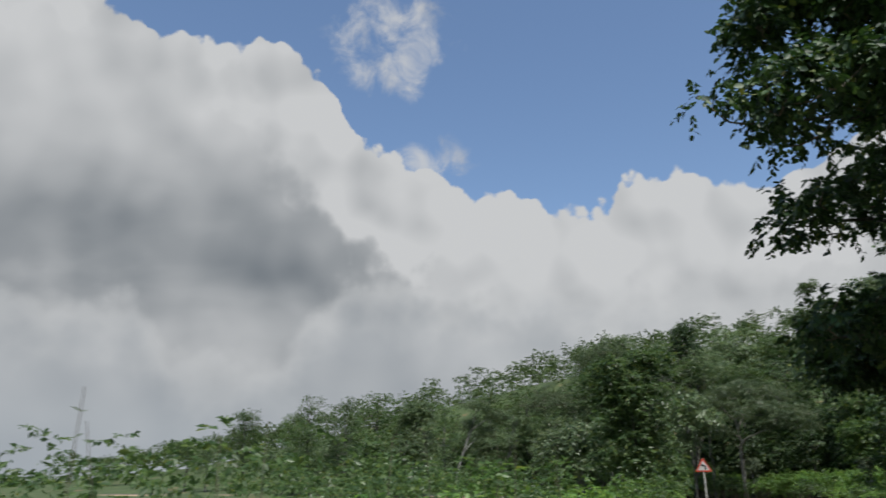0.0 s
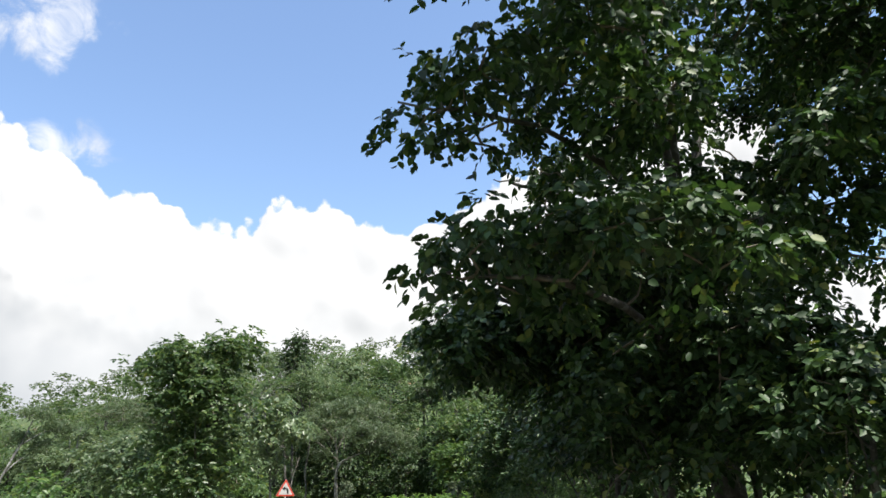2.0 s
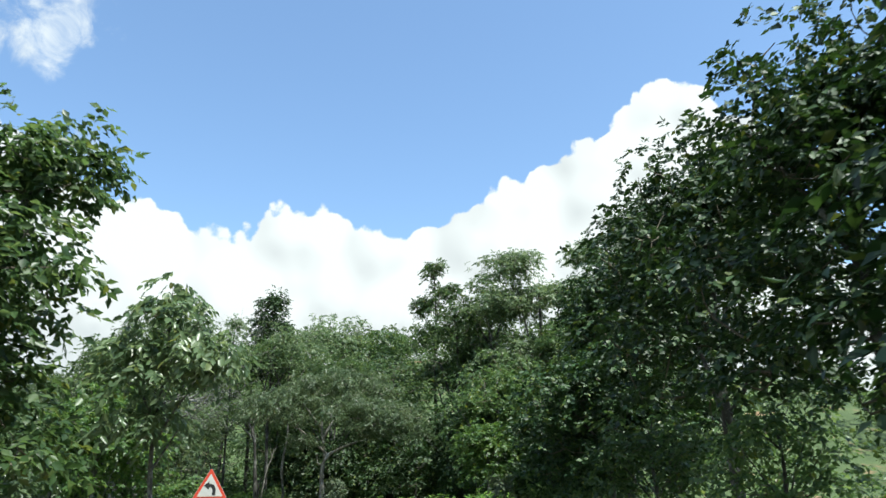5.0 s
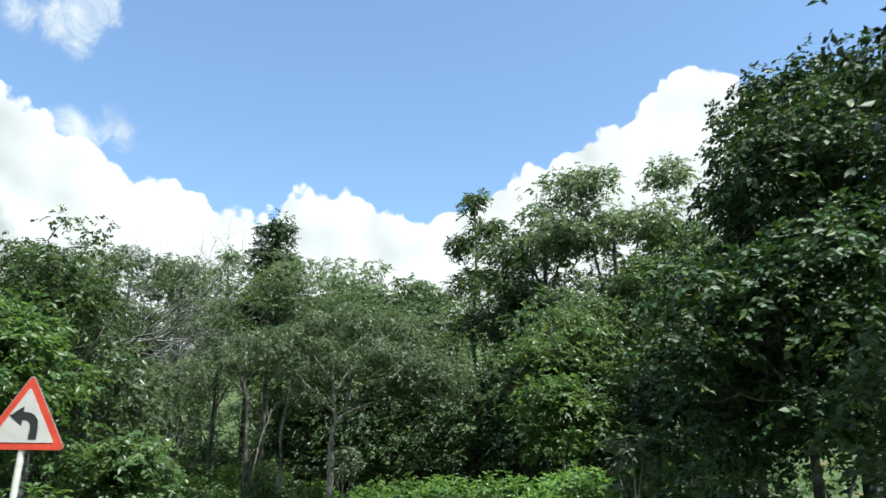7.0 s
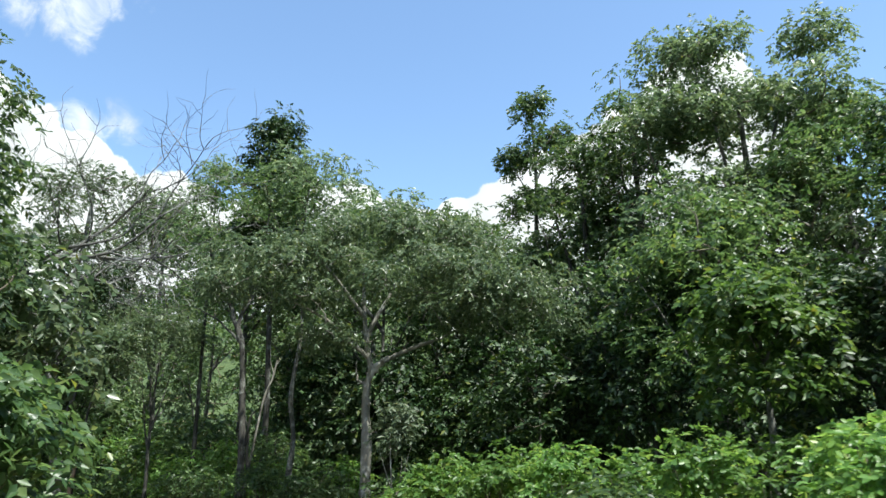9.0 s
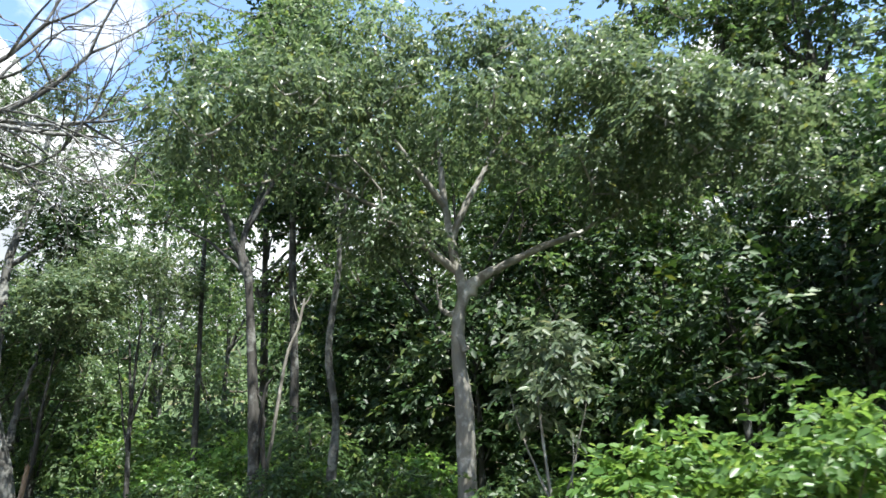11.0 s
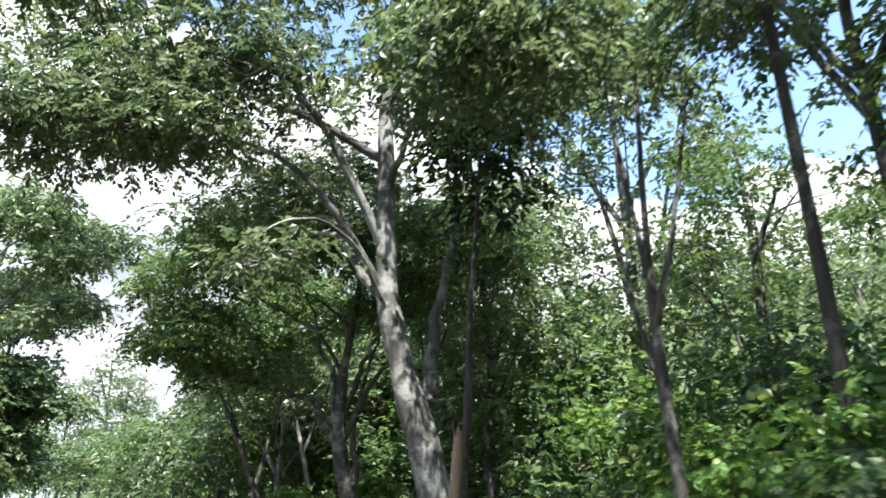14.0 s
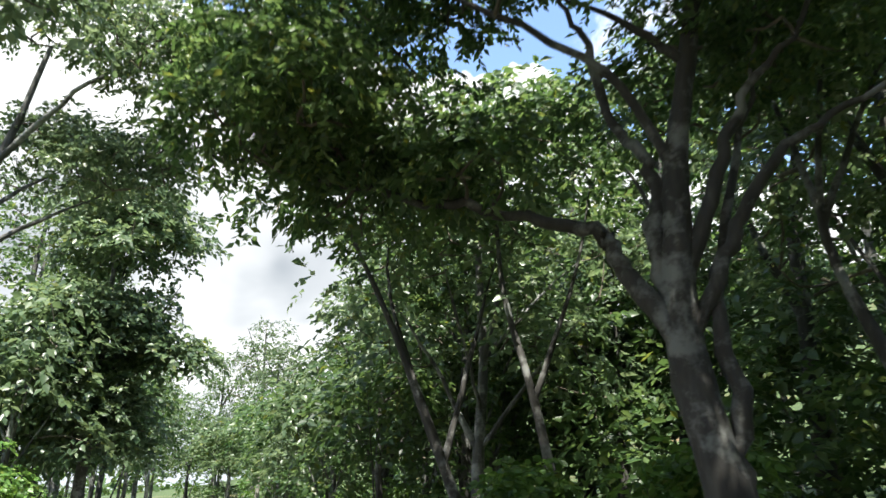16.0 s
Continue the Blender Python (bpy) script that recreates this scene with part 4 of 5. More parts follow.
    grow_tree(-19.75, 29.7, "wide dark tree branching into many boughs", [(-0.06, -0.04, 1.2), (-0.32, -0.19, 2.75), (-0.3, -0.18, 3.9), (-0.24, -0.14, 4.7), (-0.03, -0.02, 6.0), (0.15, 0.1, 7.6)], 0.21,
              [(0.36, [(-0.63, -0.38, 3.36), (-0.8, -0.48, 3.74), (-1.0, -0.6, 3.94), (-1.85, -1.1, 4.24), (-2.5, -1.5, 4.47), (-3.4, -2.04, 4.8), (-4.6, -2.8, 5.3)], 0.105), (0.38, [(-0.48, -0.29, 3.71), (-0.41, -0.24, 4.18), (-0.5, -0.3, 4.65), (-0.75, -0.45, 5.1), (-0.9, -0.54, 5.9), (-1.1, -0.64, 6.5), (-1.6, -0.9, 7.6)], 0.10),
               (0.40, [(-0.1, -0.06, 3.93), (0.13, 0.08, 4.66), (0.35, 0.21, 5.2), (0.8, 0.47, 5.85), (1.3, 0.9, 7.2)], 0.095), (0.36, [(-0.01, 0.0, 3.5), (0.18, 0.11, 3.95), (0.48, 0.29, 4.5), (0.9, 0.54, 4.82), (1.6, 0.9, 5.2), (2.4, 1.4, 5.9)], 0.085),
               (0.80, [(-0.6, -0.36, 6.14), (-1.3, -0.8, 6.7)], 0.06), (0.62, [(-0.6, -0.7, 5.4), (-1.5, -1.6, 6.2), (-2.4, -2.0, 7.0)], 0.06), (0.2, [(0.02, 0.02, 2.2), (-0.1, 0.05, 3.2), (0.1, 0.3, 4.6), (0.3, 0.9, 6.4)], 0.11)],
              [((-2.5, -1.8, 7.4), (2.0, 1.9, 2.0), 70), ((-3.6, -2.4, 5.5), (1.4, 1.3, 0.9), 26), ((-5.2, -0.8, 7.8), (1.7, 1.5, 1.3), 36), ((-4.8, -2.0, 6.6), (1.2, 1.2, 0.9), 18), ((-0.6, -0.2, 8.4), (3.0, 2.8, 2.0), 84), ((2.0, 1.4, 7.2), (2.3, 2.0, 1.7), 36), ((0.6, 2.4, 6.2), (2.6, 1.5, 1.6), 28), ((-2.5, -1.6, 4.5), (1.4, 1.2, 0.7), 26), ((-3.0, -2.6, 5.0), (1.1, 1.0, 0.6), 18), ((0.3, -1.3, 7.0), (1.5, 1.2, 0.8), 26), ((-0.6, 1.0, 5.9), (2.0, 1.4, 1.0), 22)], LEAF_MID, BARK_DARK, leaf_len=0.13, per=22, leaves=8, seed=45, clump_r=0.68, slim=0.5)
    grow_tree(-10.9, 25.4, "young dark tree forking into thin stems", [(0.05, 0, 1.5), (0, 0, 3.4), (0.0, 0.05, 5.0), (0.1, 0.1, 7.2)], 0.10,
              [(0.45, [(-0.35, 0.1, 4.4), (-0.6, 0.1, 6.0)], 0.05), (0.55, [(0.5, 0, 5.4), (0.8, 0.1, 7.0)], 0.05), (0.65, [(-0.3, 0.2, 6.2), (-0.4, 0.2, 7.6)], 0.045)],
              [((0.1, -0.3, 7.7), (2.6, 2.2, 1.6), 62), ((-1.0, -2.3, 6.6), (1.4, 1.2, 1.5), 42), ((-1.4, -0.6, 7.2), (1.3, 1.3, 1.0), 18)], LEAF_GREY, BARK_DARK, leaf_len=0.14, per=20, seed=46, clump_r=0.75)
    grow_tree(-18.6, 32.3, "slender dark tree with a crooked trunk", [(-0.4, -0.1, 1.8), (-0.9, 0.1, 3.2), (-1.25, 0.3, 4.2), (-1.3, 0.4, 5.2), (-1.0, 0.6, 7.5)], 0.10,
              [(0.7, [(-0.6, 0.9, 6.6), (0.2, 1.2, 7.8)], 0.05), (0.75, [(-1.8, 0.5, 6.8), (-2.2, 0.8, 7.8)], 0.05)], [((-0.7, 0.8, 7.8), (2.5, 2.2, 1.6), 46)], LEAF_DARK_AND_SHADED, BARK_DARK, leaf_len=0.2, per=13, seed=60, clump_r=0.8)
    grow_tree(-24.8, 32.0, "slender dark tree leaning over the verge", [(-0.35, -0.2, 1.2), (-0.8, -0.5, 2.6), (-1.3, -0.9, 4.2), (-1.9, -1.5, 6.0)], 0.13,
              [(0.45, [(-0.5, 0.1, 4.0), (-0.3, 0.5, 5.6)], 0.06), (0.65, [(-1.9, -0.6, 5.2), (-2.4, -0.2, 6.4)], 0.05)],
              [((-1.6, -1.0, 6.4), (2.2, 2.0, 1.3), 40)], LEAF_MID, BARK_DARK, leaf_len=0.2, per=13, seed=58, clump_r=0.75)
    grow_tree(-23.8, 32.4, "slender dark tree in the wood", [(-0.1, 0, 1.4), (-0.4, -0.1, 3.0), (-0.9, -0.2, 4.8), (-1.1, -0.2, 7.0)], 0.11,
              [(0.5, [(0.2, 0.3, 5.0), (0.4, 0.5, 6.4)], 0.05)],
              [((-0.8, 0, 7.0), (2.0, 2.0, 1.4), 36)], LEAF_MID, BARK_DARK, leaf_len=0.2, per=13, seed=59, clump_r=0.75)
    grow_tree(-14.14, 25.68, "thin dark leaning trunk beside a pale stump", [(0.11, 0.02, 1.8), (0.22, 0.04, 2.8), (0.34, 0.06, 4.5), (0.42, 0.08, 5.2), (0.6, 0.2, 7.5), (0.7, 0.3, 10)], 0.072,
              [(0.75, [(1.1, 0.3, 8.4), (1.5, 0.3, 9.6)], 0.035)], [((0.6, 0.3, 9.8), (1.4, 1.4, 1.6), 22), ((0.45, 0.1, 6.6), (0.6, 0.6, 2.2), 26)], LEAF_DARK_AND_SHADED, BARK_DARK, leaf_len=0.2, per=12, seed=47, clump_r=0.8)
    grow_tree(0.25, 12.9, "grey-leaved sapling on the verge", [(0.02, 0, 0.9), (-0.05, 0.02, 1.9), (-0.1, 0, 3.1)], 0.035,
              [(0.4, [(0.3, 0, 1.9), (0.5, -0.1, 2.6)], 0.02), (0.5, [(-0.3, 0.1, 2.2), (-0.45, 0.1, 2.9)], 0.018), (0.3, [(0.2, -0.3, 1.6), (0.25, -0.45, 2.2)], 0.018)],
              [((0.1, 0, 2.75), (0.42, 0.42, 1.15), 20)], LEAF_PALE, BARK_PALE, leaf_len=0.17, per=7, leaves=6, slim=0.38, droop=0.4, seed=48, clump_r=0.32, name="sapling", category="sapling", broad=True, flat=0.9)
    grow_tree(8.1, -2.6, "broad-leaved pale sapling at the roadside", [(0.0, 0, 0.9), (0.05, 0.02, 1.9), (0.0, 0, 2.9)], 0.03,
              [(0.5, [(0.2, 0, 2.2), (0.3, 0, 2.8)], 0.015), (0.4, [(-0.2, 0.1, 1.9), (-0.35, 0.1, 2.5)], 0.015)],
              [((0.0, 0, 2.5), (0.4, 0.4, 0.6), 9)], LEAF_PALE, BARK_PALE, leaf_len=0.24, per=4, leaves=5, slim=0.5, seed=49, clump_r=0.25, name="sapling", category="sapling", broad=True, flat=0.9)
    grow_tree(-57.0, 45.8, "bare pale forked snag on the verge", [(0, 0, 1.2), (0.05, 0, 2.2), (-0.2, 0, 4.4)], 0.14, [(0.45, [(0.3, 0, 3.2), (0.5, 0, 4.3)], 0.09)],
              [((0, 0, 3.6), (0.4, 0.4, 0.6), 3)], LEAF_GREY, BARK_PALE, leaf_len=0.2, per=5, seed=50, clump_r=0.3, name="snag", category="snag")
    dead_tree(-14.6, 11.2, "leafless grey tree leaning towards the road", [(0.4, 0.3, 2.5), (1.4, 1.2, 5.0), (2.8, 2.4, 7.2), (4.2, 3.6, 8.4)], 0.16,
              [(0.78, (1, 0.0, 0.15), 3.2), (0.84, (0.7, 0.9, 0.1), 3.2), (0.90, (1, -0.1, 0.35), 2.8), (0.96, (1, 0.5, 0.0), 3.8), (0.99, (0.8, 0.5, 0.3), 3.2), (0.99, (0.8, 1.0, -0.15), 3.4), (0.93, (0.9, 0.2, -0.1), 3.6)], 57)
    auto_tree(-8.4, 30.5, 15.5, 3.6, 39, LEAF_MID, BARK_DARK, 0.45, 85, "tall forest tree with a high crown", clump_r=0.9, leaf_len=0.24, slim=0.55)
    # the wood's inner shade is put into this tree's leaf colour
    auto_tree(2.2, 31.0, 15.0, 4.0, 38, LEAF_DARK_AND_SHADED, BARK_DARK, 0.08, 120, "dense tree inside the wood with leaves darkened for shade", clump_r=1.0, leaf_len=0.24, slim=0.58)
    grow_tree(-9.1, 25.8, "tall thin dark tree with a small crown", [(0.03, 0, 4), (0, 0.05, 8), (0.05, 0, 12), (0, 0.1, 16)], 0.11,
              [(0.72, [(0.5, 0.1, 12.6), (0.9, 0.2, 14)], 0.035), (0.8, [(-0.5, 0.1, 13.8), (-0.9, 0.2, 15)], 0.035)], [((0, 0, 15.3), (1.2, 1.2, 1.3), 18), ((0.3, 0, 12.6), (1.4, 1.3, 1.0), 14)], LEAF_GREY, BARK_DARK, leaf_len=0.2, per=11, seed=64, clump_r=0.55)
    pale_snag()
    # darker leaves again in place of shade between the trunks
    auto_tree(-3.3, 26.8, 8.5, 2.6, 66, LEAF_DARK_AND_SHADED, BARK_DARK, 0.05, 85, "bushy tree inside the wood with leaves darkened for shade", clump_r=0.9, leaf_len=0.23, slim=0.58)
    auto_tree(16.8, 18.6, 16.5, 4.6, 67, LEAF_MID, BARK_DARK, 0.10, 130, "full green tree inside the wood", clump_r=1.0, leaf_len=0.22, slim=0.58)
    auto_tree(-1.0, 25.2, 13.6, 4.6, 68, LEAF_MID, BARK_DARK, 0.52, 110, "tall forest tree with a high crown", stem=0.6, clump_r=0.95, leaf_len=0.2, slim=0.55)
    auto_tree(12.6, 10.2, 7.4, 2.7, 65, LEAF_DARK_AND_SHADED, BARK_DARK, 0.03, 90, "dark bushy tree at the wood's edge", clump_r=0.9, leaf_len=0.22, slim=0.58)
    for n, (x, y, h, w) in enumerate([(-19.8, 35.6, 12.5, 2.8), (-22.6, 38.6, 14.0, 3.0), (-26.4, 40.4, 14.0, 3.2), (-30.2, 36.6, 9.0, 2.6), (-34.4, 37.4, 9.4, 2.6), (-6.0, 30.6, 12.0, 2.8)]):
        auto_tree(x, y, h, w, 400 + n, LEAF_MID if n % 2 else LEAF_GREY, BARK_DARK, 0.10, 100, "leafy tree inside the wood", clump_r=0.85, leaf_len=0.19, slim=0.56, per=16)
    # backdrop of the bend: shade below the canopy painted as dark leaves
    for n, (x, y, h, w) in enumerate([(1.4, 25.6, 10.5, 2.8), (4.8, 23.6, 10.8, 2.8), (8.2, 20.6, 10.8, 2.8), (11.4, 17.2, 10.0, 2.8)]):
        auto_tree(x, y, h, w, 420 + n, LEAF_DARK_AND_SHADED, BARK_DARK, 0.06, 96, "dense tree inside the wood with leaves darkened for shade", clump_r=0.85, leaf_len=0.19, slim=0.58, per=15)
    # deeper in the wood
    rng = np.random.default_rng(7)
    deep = dict(leaf_len=0.21, slim=0.58, per=11, leaves=6)
    first = [auto_tree(-6.6, 34.6, 9.5, 2.8, 51, LEAF_MID, BARK_DARK, 0.12, 66, **deep), auto_tree(-30.5, 40.5, 8.5, 2.8, 52, LEAF_GREY, BARK_GREY, 0.12, 62, **deep),
             auto_tree(3.4, 25.0, 13.5, 3.6, 53, LEAF_MID, BARK_DARK, 0.10, 80, **deep), auto_tree(-2.6, 29.0, 12.5, 3.4, 54, LEAF_MID, BARK_GREY, 0.12, 72, **deep),
             auto_tree(-27.0, 34.0, 9.5, 3.2, 55, LEAF_GREY, BARK_GREY, 0.08, 76, **deep)]
    for o in first:
        o.name = "forest_tree"
    places = [(7.5, 26), (11, 31), (15.5, 29), (20, 20), (0.5, 35), (-5, 36), (-26.5, 43), (-29.5, 41.5), (-22.5, 44), (-33, 45), (-29, 47), (-15.5, 39), (-12.5, 37.5), (-35.5, 42.5), (-38, 43),
              (4, 40), (-10, 44), (-34, 48), (-45, 47),
              (-16, 9), (-60, 58), (1.5, 48), (-48, 29.5), (-56, 34), (-33, 44), (-26, 47), (-70, 44), (-78, 56), (-88, 50), (-66, 52), (-63, 36), (-73, 51), (-79, 53), (-86, 48.5), (-92, 46), (-98, 47)]
    for n, (x, y) in enumerate(places):
        copy_thing(first[n % 5], spot(x + rng.uniform(-1, 1), y + rng.uniform(-1, 1), rng.uniform(0, 360), rng.uniform(0.85, 1.2), rng.uniform(0.9, 1.2)))
    # thicket round the foot of the great tree, its deep shade painted as dark leaves
    thicket = auto_tree(10.2, -33.9, 4.8, 2.0, 73, LEAF_DARK_AND_SHADED, BARK_DARK, 0.03, 60, "low bushy tree with leaves darkened for shade below a great tree", group="thicket", clump_r=0.75, **deep)
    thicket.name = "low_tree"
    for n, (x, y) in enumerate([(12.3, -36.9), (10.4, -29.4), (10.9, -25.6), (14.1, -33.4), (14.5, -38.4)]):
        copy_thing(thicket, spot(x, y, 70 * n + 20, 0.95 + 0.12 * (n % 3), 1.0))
    # low trees filling the wood's edge
    low = [auto_tree(-2.8, 26.2, 4.6, 1.9, 71, LEAF_GREY, BARK_GREY, 0.04, 38, "low bushy tree at the wood's edge", group="edge trees", clump_r=0.75, **deep),
           auto_tree(4.0, 21.6, 5.2, 2.0, 72, LEAF_MID, BARK_DARK, 0.04, 40, "low green bushy tree at the wood's edge", group="edge trees", clump_r=0.75, **deep)]
    # low tree with the shade of the crowns above in its leaf colour
    shade = auto_tree(2.0, 22.4, 5.4, 2.0, 74, LEAF_DARK_AND_SHADED, BARK_DARK, 0.04, 44, "low bushy tree with leaves darkened for the shade of taller ones", group="edge trees", clump_r=0.75, **deep)
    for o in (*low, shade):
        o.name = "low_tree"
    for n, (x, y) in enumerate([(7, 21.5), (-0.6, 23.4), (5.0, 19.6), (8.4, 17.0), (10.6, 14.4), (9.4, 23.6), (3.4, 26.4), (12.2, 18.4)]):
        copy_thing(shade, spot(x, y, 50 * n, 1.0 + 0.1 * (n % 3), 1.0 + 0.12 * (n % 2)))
    edge = [(-2, 24.5), (-4.6, 24), (12.8, 9), (-30, 34.5), (-34, 35.2),
            (-39, 38), (-6.8, 31), (-11, 33), (2.5, 28.5), (-1, 28), (9, 27), (13, 17), (14, 5), (-29, 39), (-45, 41.2), (-51, 44), (12.5, -22.4), (12.5, -14.4), (13.0, -6.4), (13.5, -31.4), (16.0, -27.4),
            (-19.0, 39.0), (-23.5, 40.5), (-33.5, 41.5), (-37, 40.5), (-41, 43), (-31.5, 38.8), (-27.5, 39.5), (-41.5, 29.0), (-45.5, 30.3), (-49, 32.2), (-46.5, 28.0), (-43.5, 27.6), (-48.5, 43), (-55, 46.2), (-60, 48.8), (-58, 36.6), (-66, 37.4), (-70, 49.6), (-75, 49.4), (-80, 48.8), (-86, 48.2), (-64, 47.6), (-53, 35.2), (-9.4, 11.2), (-13.6, 10.8), (-12.8, 7.4)]
    for n, (x, y) in enumerate(edge):
        grown = 1.5 if x > 15 or n > 20 else rng.uniform(0.8, 1.2)
        copy_thing(low[n % 2 if x < 9 else 1], spot(x + rng.uniform(-0.5, 0.5), y + rng.uniform(-0.5, 0.5), rng.uniform(0, 360), grown, rng.uniform(0.8, 1.15)))


place_trees()


def stump():
    rng = np.random.default_rng(5)
    root = thing("stump", -14.07, 25.40, 0, "broken pale brown dead stump standing in the undergrowth", "stump")
    line = bend([(0, 0, -0.2), (0.06, 0.01, 1.2), (0.11, 0.02, 1.9), (0.19, 0.04, 2.6)], 5)
    v, f = tube(line, np.linspace(0.095, 0.07, len(line)), 9, rng, 0.12)
    v[-9:, 2] += rng.uniform(-0.15, 0.18, 9)
    piece("trunk", mesh_from("trunk", v, f, BARK_BROWN, True), root)



stump()


# ---- undergrowth ----
def bush(x, y, height, spread, seed, leaf, label, leaf_len=0.12, clumps=16, per=14, broad=False, name="bush", slim=0.6, single=None):
    rng = np.random.default_rng(seed)
    root = thing(name, x, y, float(rise(x, y)), label, "bush", "roadside bushes")
    c = crown_clumps(rng, (0, 0, height * 0.52), (spread, spread, height * 0.5), clumps, 0.3)
    stems = []
    for q in c:
        foot = rng.normal(0, 0.12, 3) * [1, 1, 0] + [0, 0, -0.15]
        stems.append(tube(bend([foot, (foot + q) / 2 + rng.normal(0, 0.08, 3), q], 2), np.linspace(0.018, 0.006, 5), 3))
    tagged(piece("stemwork", mesh_from("stemwork", *join(stems), TWIG, True), root), kind="stuff")
    made = sprays(rng, c, np.full(len(c), 0.42 * spread ** 0.5), per, 7, leaf_len, slim, leaf_len * 1.9, 0.3, 0.9, broad, single)
    v, f = made[0] if single else made
    if single:
        single_leaves(made[1], leaf_mesh(leaf), root)
    tagged(piece("foliage", mesh_from("foliage", v, f, leaf), root), kind="stuff")
    return root


def place_bushes():
    rng = np.random.default_rng(17)
    kinds = [bush(-1.6, -26, 2.0, 1.1, 61, LEAF_BUSH, "leafy green roadside bush", 0.16, 12, 10), bush(-3.5, -30, 2.4, 1.2, 62, LEAF_LIGHT, "tall light-green roadside bush", 0.16, 12, 10),
             bush(-4.2, -12, 2.2, 1.2, 63, LEAF_MID, "dense green roadside bush", 0.17, 13, 10)]
    d = unit(np.gradient(ROAD, axis=0))
    nrm = np.stack([-d[:, 1], d[:, 0]], -1)
    cum = np.concatenate([[0], np.cumsum(np.linalg.norm(np.diff(ROAD, axis=0), axis=1))])
    for side, rows in ((1, 2), (-1, 1)):
        for s in np.arange(66 if side > 0 else 100, 222, 2.2 if side > 0 else 3.4):
            for row in range(rows if int(s * 10) % 2 else 1):
                p = np.array([np.interp(s, cum, ROAD[:, 0]), np.interp(s, cum, ROAD[:, 1])])
                q = np.array([np.interp(s, cum, nrm[:, 0]), np.interp(s, cum, nrm[:, 1])])
                w = p + side * q * (5.4 + row * 2.4 + rng.uniform(-0.4, 0.8))
                if from_road(w[0], w[1]) > 4.9:
                    copy_thing(kinds[int(rng.integers(0, 3))], spot(w[0], w[1], rng.uniform(0, 360), rng.uniform(0.75, 1.0) + 0.1 * row, rng.uniform(0.7, 0.95)))
    # the bright bushes on the outside of the bend
    for n, (x, y, h, w) in enumerate([(-7.1, 24.4, 3.4, 1.6), (-5.6, 22.7, 2.5, 1.2), (-8.8, 25.9, 3.0, 1.5), (-10.6, 26.4, 2.5, 1.1), (-2.0, 21.6, 2.3, 1.2), (-15.2, 34.2, 4.4, 1.5), (-12.6, 31.8, 2.8, 1.3), (1.2, 12.6, 2.3, 1.0), (2.7, 11.6, 2.2, 1.1), (4.3, 11.0, 2.2, 1.2), (5.6, 9.2, 2.3, 1.1), (3.9, 13.2, 2.4, 1.3), (6.2, 7.0, 2.3, 1.0), (2.2, 14.2, 2.3, 1.2), (7.2, 3.0, 2.4, 1.0), (7.6, 0.6, 2.3, 1.0), (8.4, 5.4, 2.6, 1.1), (8.8, 8.6, 2.8, 1.2), (-28.6, 24.2, 2.6, 1.1), (-31.0, 25.2, 2.9, 1.2), (-33.8, 26.2, 2.8, 1.2), (-37.0, 27.4, 2.8, 1.2), (-40.2, 28.6, 2.6, 1.2), (-23.6, 31.4, 2.2, 1.0), (-21.6, 32.2, 2.4, 1.1)]):
        bush(x, y, h, w, 80 + n, LEAF_BUSH, "bright green broad-leaved bush at the bend", 0.14, 22, 14, True, slim=0.62, single=40)
    # duller growth below the trees at the bend
    for n, (x, y, h, w) in enumerate([(-1.8, 16.7, 2.0, 0.9), (-2.9, 18.1, 2.1, 1.0), (-4.5, 19.1, 2.2, 1.0), (0.2, 15.6, 1.9, 0.9), (-6.8, 20.8, 2.2, 1.0), (-8.2, 22.4, 2.3, 1.0)]):
        bush(x, y, h, w, 120 + n, LEAF_MID, "mid-green bush below tall trees", 0.12, 18, 14, slim=0.58)


place_bushes()


def weed(x, y, height, seed):
    """A tall stem with pairs of broad leaves."""
    rng = np.random.default_rng(seed)
    root = thing("weed", x, y, float(rise(x, y)), "tall thin roadside weed with paired leaves", "weed", "roadside weeds")
    line = bend([(0, 0, -0.1), (rng.normal(0, 0.04), rng.normal(0, 0.04), height * 0.5), (rng.normal(0, 0.12), rng.normal(0, 0.12), height)], 6)
    v, f = tube(line, np.linspace(0.012, 0.004, len(line)), 5)
    piece("stem", mesh_from("stem", v, f, TWIG, True), root)
    for k in range(2, 12):
        for turn in (0, math.pi):
            a = k * 1.3 + turn + rng.normal(0, 0.3)
            axis = unit(np.array([[math.cos(a), math.sin(a), rng.uniform(-0.1, 0.6)]]))
            size = np.array([rng.uniform(0.10, 0.17) * (1.25 - 0.06 * k)])
            v, f = blades(line[k][None], axis, np.array([[0, 0, 1.0]]) + rng.normal(0, 0.2, (1, 3)), size, size * 0.6, True)
            piece("leaf", mesh_from("leaf", v, f, LEAF_GREY), root)


for n, (wx, wy, wh) in enumerate([(-0.12, -53.1, 2.55), (-0.3, -52.6, 2.3), (-1.0, -53.3, 2.4), (0.3, -51.8, 2.2), (-0.5, -50.2, 2.45), (0.4, -49.0, 2.3), (-0.2, -46.4, 2.5), (0.5, -44.6, 2.3), (-0.4, -42.9, 2.6), (0.1, -40.6, 2.4), (-0.6, -38.8, 2.5)]):
    weed(wx, wy, wh, 300 + n)


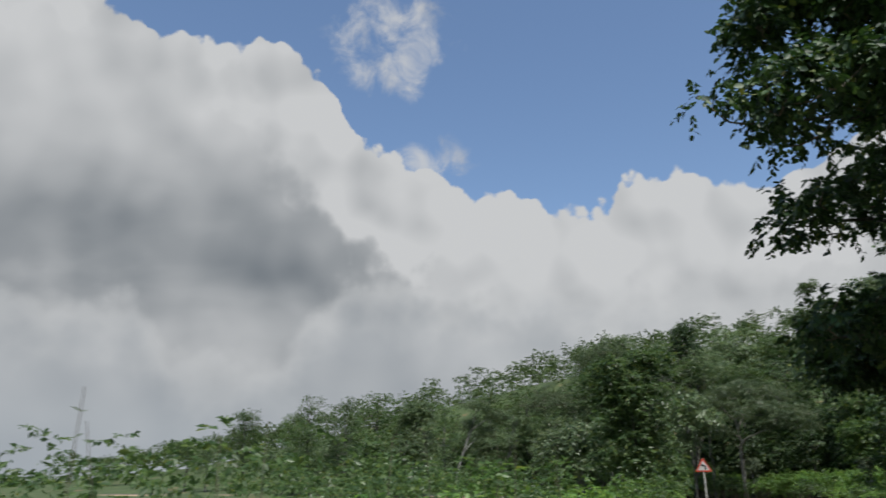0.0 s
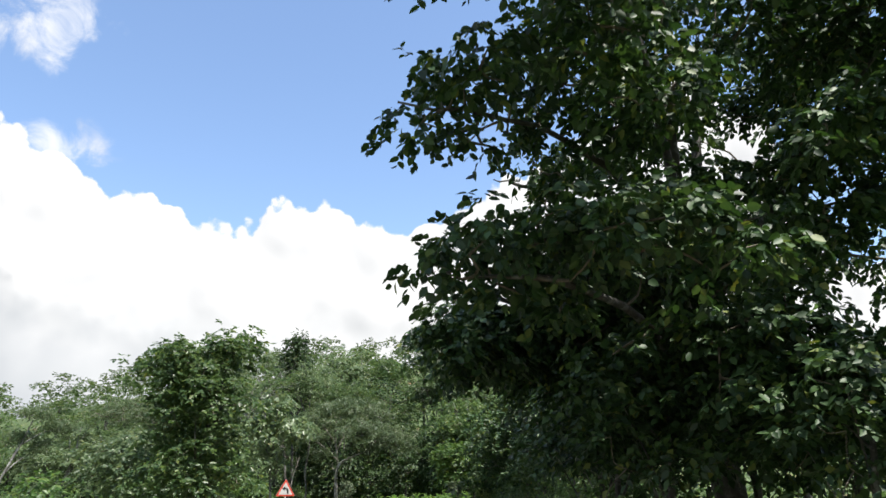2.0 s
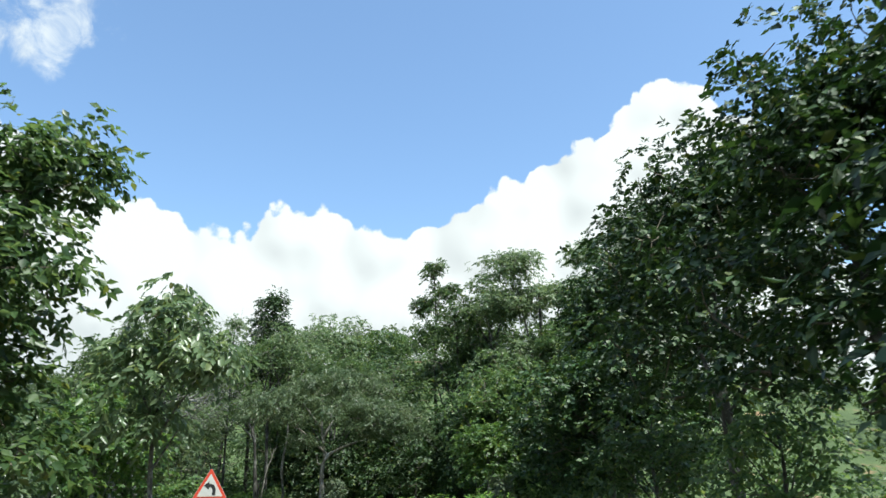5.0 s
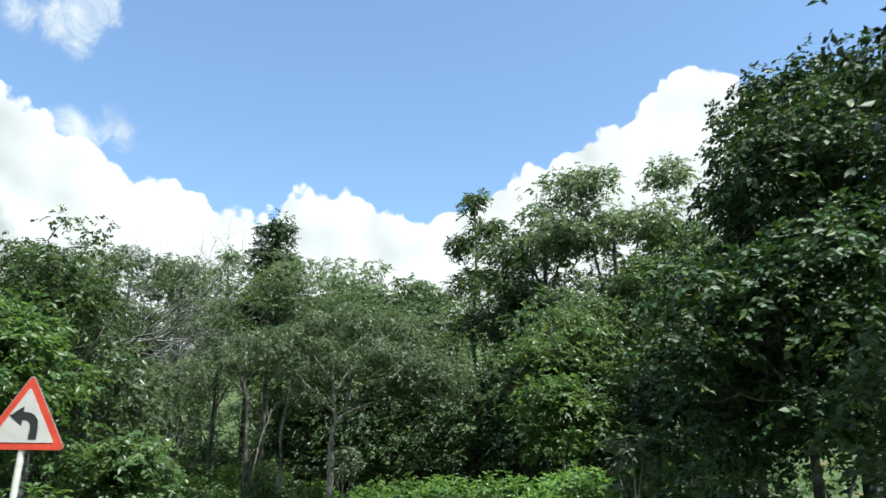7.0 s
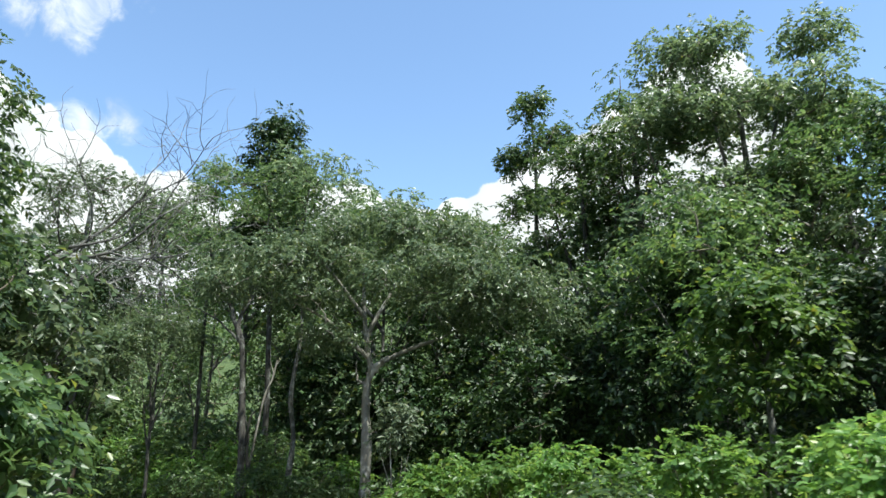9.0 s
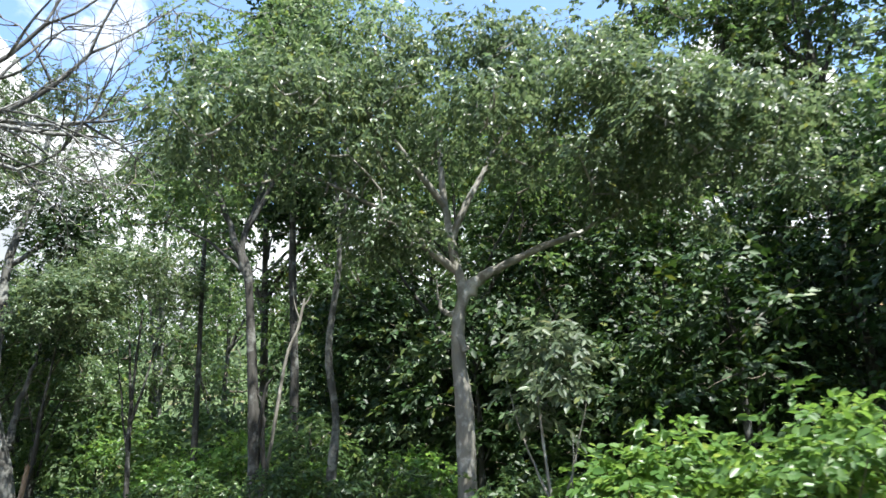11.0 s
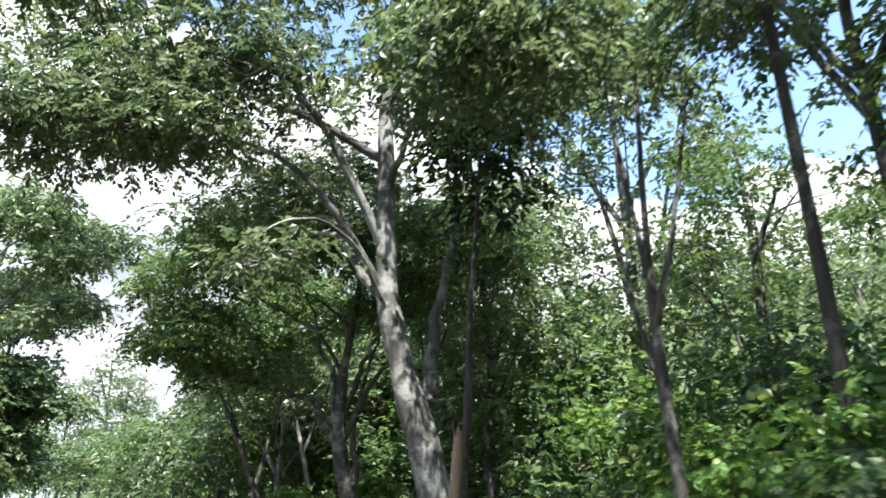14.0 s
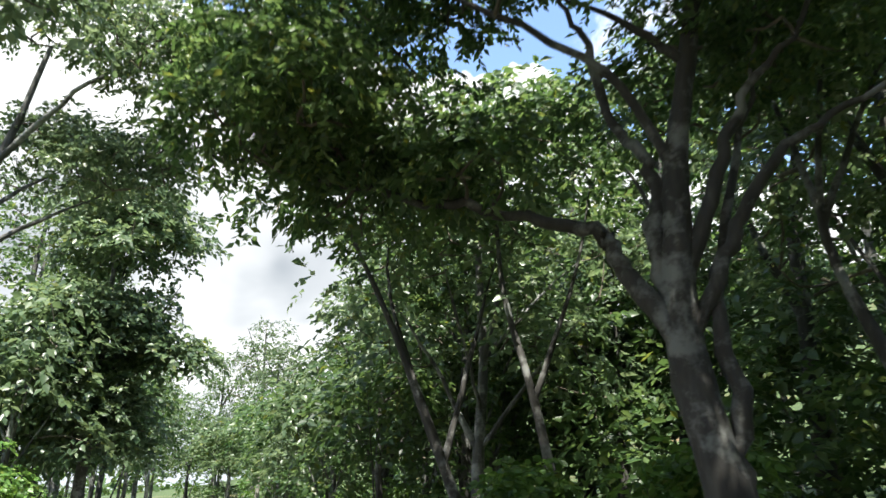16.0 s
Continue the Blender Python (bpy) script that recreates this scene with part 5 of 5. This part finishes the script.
def build_woods():
    """Undergrowth in the wood and trees on the hill, too many to count."""
    rng = np.random.default_rng(23)
    x, y = rng.uniform(-70, 30, 9000), rng.uniform(-45, 62, 9000)
    near = from_road(x, y)
    ok = (near > 7.4) & (near < 30) & ((x > 8) | (y > 17 - 0.0 * x) | (x < -9))
    x, y = x[ok][:520], y[ok][:520]
    # thicker behind the bend
    bx, by = rng.uniform(-46, 10, 6000), rng.uniform(23, 48, 6000)
    ok = (from_road(bx, by) > 9.0) & (by < 36 - 0.3 * bx)
    ex, ey = rng.uniform(9, 26, 130), rng.uniform(24, 46, 130)
    x, y = np.concatenate([x, bx[ok][:440], ex]), np.concatenate([y, by[ok][:440], ey])
    h = rng.uniform(0.6, 3.4, len(x)) * np.where(np.arange(len(x)) < 520, 1.0, 1.7)
    v, f = sprays(rng, np.stack([x, y, rise(x, y) + h * 0.75], -1), 1.25 * np.ones(len(x)), 15, 6, 0.29, 0.58, 0.45, 0.3, 0.95)
    tagged(new("undergrowth", mesh_from("undergrowth", v, f, LEAF_MID)), "dense green undergrowth on the forest floor", "undergrowth", kind="stuff")
    x, y = rng.uniform(-190, 75, 6000), rng.uniform(44, 195, 6000)
    ok = (y > 46 - 0.22 * x * (x < 0)) & (from_road(x, y) > 15)
    x, y = x[ok][:560], y[ok][:560]
    c, r = [], []
    for px, py in zip(x, y):
        g, tall, wide = float(rise(px, py)), rng.uniform(5.5, 9.5), rng.uniform(2.4, 4.2)
        c.append(crown_clumps(rng, (px, py, g + tall * 0.55), (wide, wide, tall * 0.42), 10, 0.6))
        r.append(rng.uniform(1.0, 1.6, 10))
    v, f = sprays(rng, np.vstack(c), np.concatenate(r), 6, 5, 0.52, 0.68, 0.7, 0.2, 0.8)
    tagged(new("hill_woods", mesh_from("hill_woods", v, f, LEAF_FAR)), "dense green woods covering the hillside", "woods", kind="stuff")
    x = np.concatenate([rng.uniform(-700, -110, 420), rng.uniform(-700, 200, 80)])
    y = np.concatenate([rng.uniform(-150, 380, 420), rng.uniform(300, 550, 80)])
    c = np.stack([x, y, rise(x, y) + 2.5], -1)
    c = np.repeat(c, 4, 0) + rng.normal(0, 1, (len(c) * 4, 3)) * [3.5, 3.5, 1.2]
    v, f = sprays(rng, c, np.full(len(c), 2.6), 4, 4, 1.7, 0.7, 1.6, 0.2, 0.7)
    tagged(new("far_woods", mesh_from("far_woods", v, f, LEAF_FAR)), "low hazy woods along the horizon", "woods", kind="stuff")


build_woods()


# ---- warning sign ----
def prism(outline, depth):
    """Verts and faces of a plate in x, z with its front towards -y, as a bmesh."""
    bm = bmesh.new()
    front = [bm.verts.new((x, 0, z)) for x, z in outline]
    face = bm.faces.new(front)
    out = bmesh.ops.extrude_face_region(bm, geom=[face])
    for e in out["geom"]:
        if isinstance(e, bmesh.types.BMVert):
            e.co.y += depth
    bmesh.ops.recalc_face_normals(bm, faces=bm.faces)
    return bm


def part(name, bm, mat, parent, label=""):
    me = bpy.data.meshes.new(name)
    bm.to_mesh(me)
    bm.free()
    me.materials.append(mat)
    ob = new(name, me)
    ob.parent = parent
    return tagged(ob, label) if label else ob


def rounded_triangle(side, r):
    h = side * math.sqrt(3) / 2
    out = []
    for cx, cz, a0 in ((-side / 2 + r * math.sqrt(3), r, 150), (side / 2 - r * math.sqrt(3), r, 270), (0, h - 2 * r, 30)):
        out += [(cx + r * math.cos(radians(a0 + k * 24)), cz + r * math.sin(radians(a0 + k * 24))) for k in range(6)]
    return out


def build_sign():
    root = thing("warning_sign", -0.62, -11.18, 0, "triangular red-bordered warning sign with a black left-bend arrow", "road sign")
    root.rotation_euler = (0, 0, radians(2))
    for name, out, y0, d, mat, label in (("plate", rounded_triangle(0.92, 0.035), 0.0, 0.006, STEEL, "bare metal back plate"),
                                         ("border", rounded_triangle(0.90, 0.03), -0.006, 0.004, SIGN_RED, "red border"),):
        ob = part(name, prism(out, d), mat, root, label)
        ob.location = (0, y0, 2.19)
    inner = part("face", prism(rounded_triangle(0.66, 0.012), 0.003), SIGN_WHITE, root, "off-white face")
    inner.location = (0, -0.011, 2.19 + 0.072)
    curve = [(0.105, 0.0), (0.105, 0.10), (0.095, 0.16), (0.065, 0.205), (0.015, 0.23), (-0.04, 0.235)]
    back = [(-0.04, 0.165), (0.0, 0.162), (0.025, 0.145), (0.035, 0.11), (0.035, 0.0)]
    head = [(-0.04, 0.285), (-0.155, 0.20), (-0.04, 0.115)]
    arrow = part("arrow", prism([(1.2 * x, 1.2 * z) for x, z in curve + head + back], 0.003), SIGN_BLACK, root, "black arrow bending left")
    arrow.location = (0.02, -0.0145, 2.19 + 0.105)
    v, f = tube([(0, 0.035, -0.3), (0, 0.035, 1.3), (0, 0.035, 2.8)], [0.035] * 3, 12)
    piece("post", mesh_from("post", v, f, POST_PAINT, True), root, "white-painted post")


build_sign()
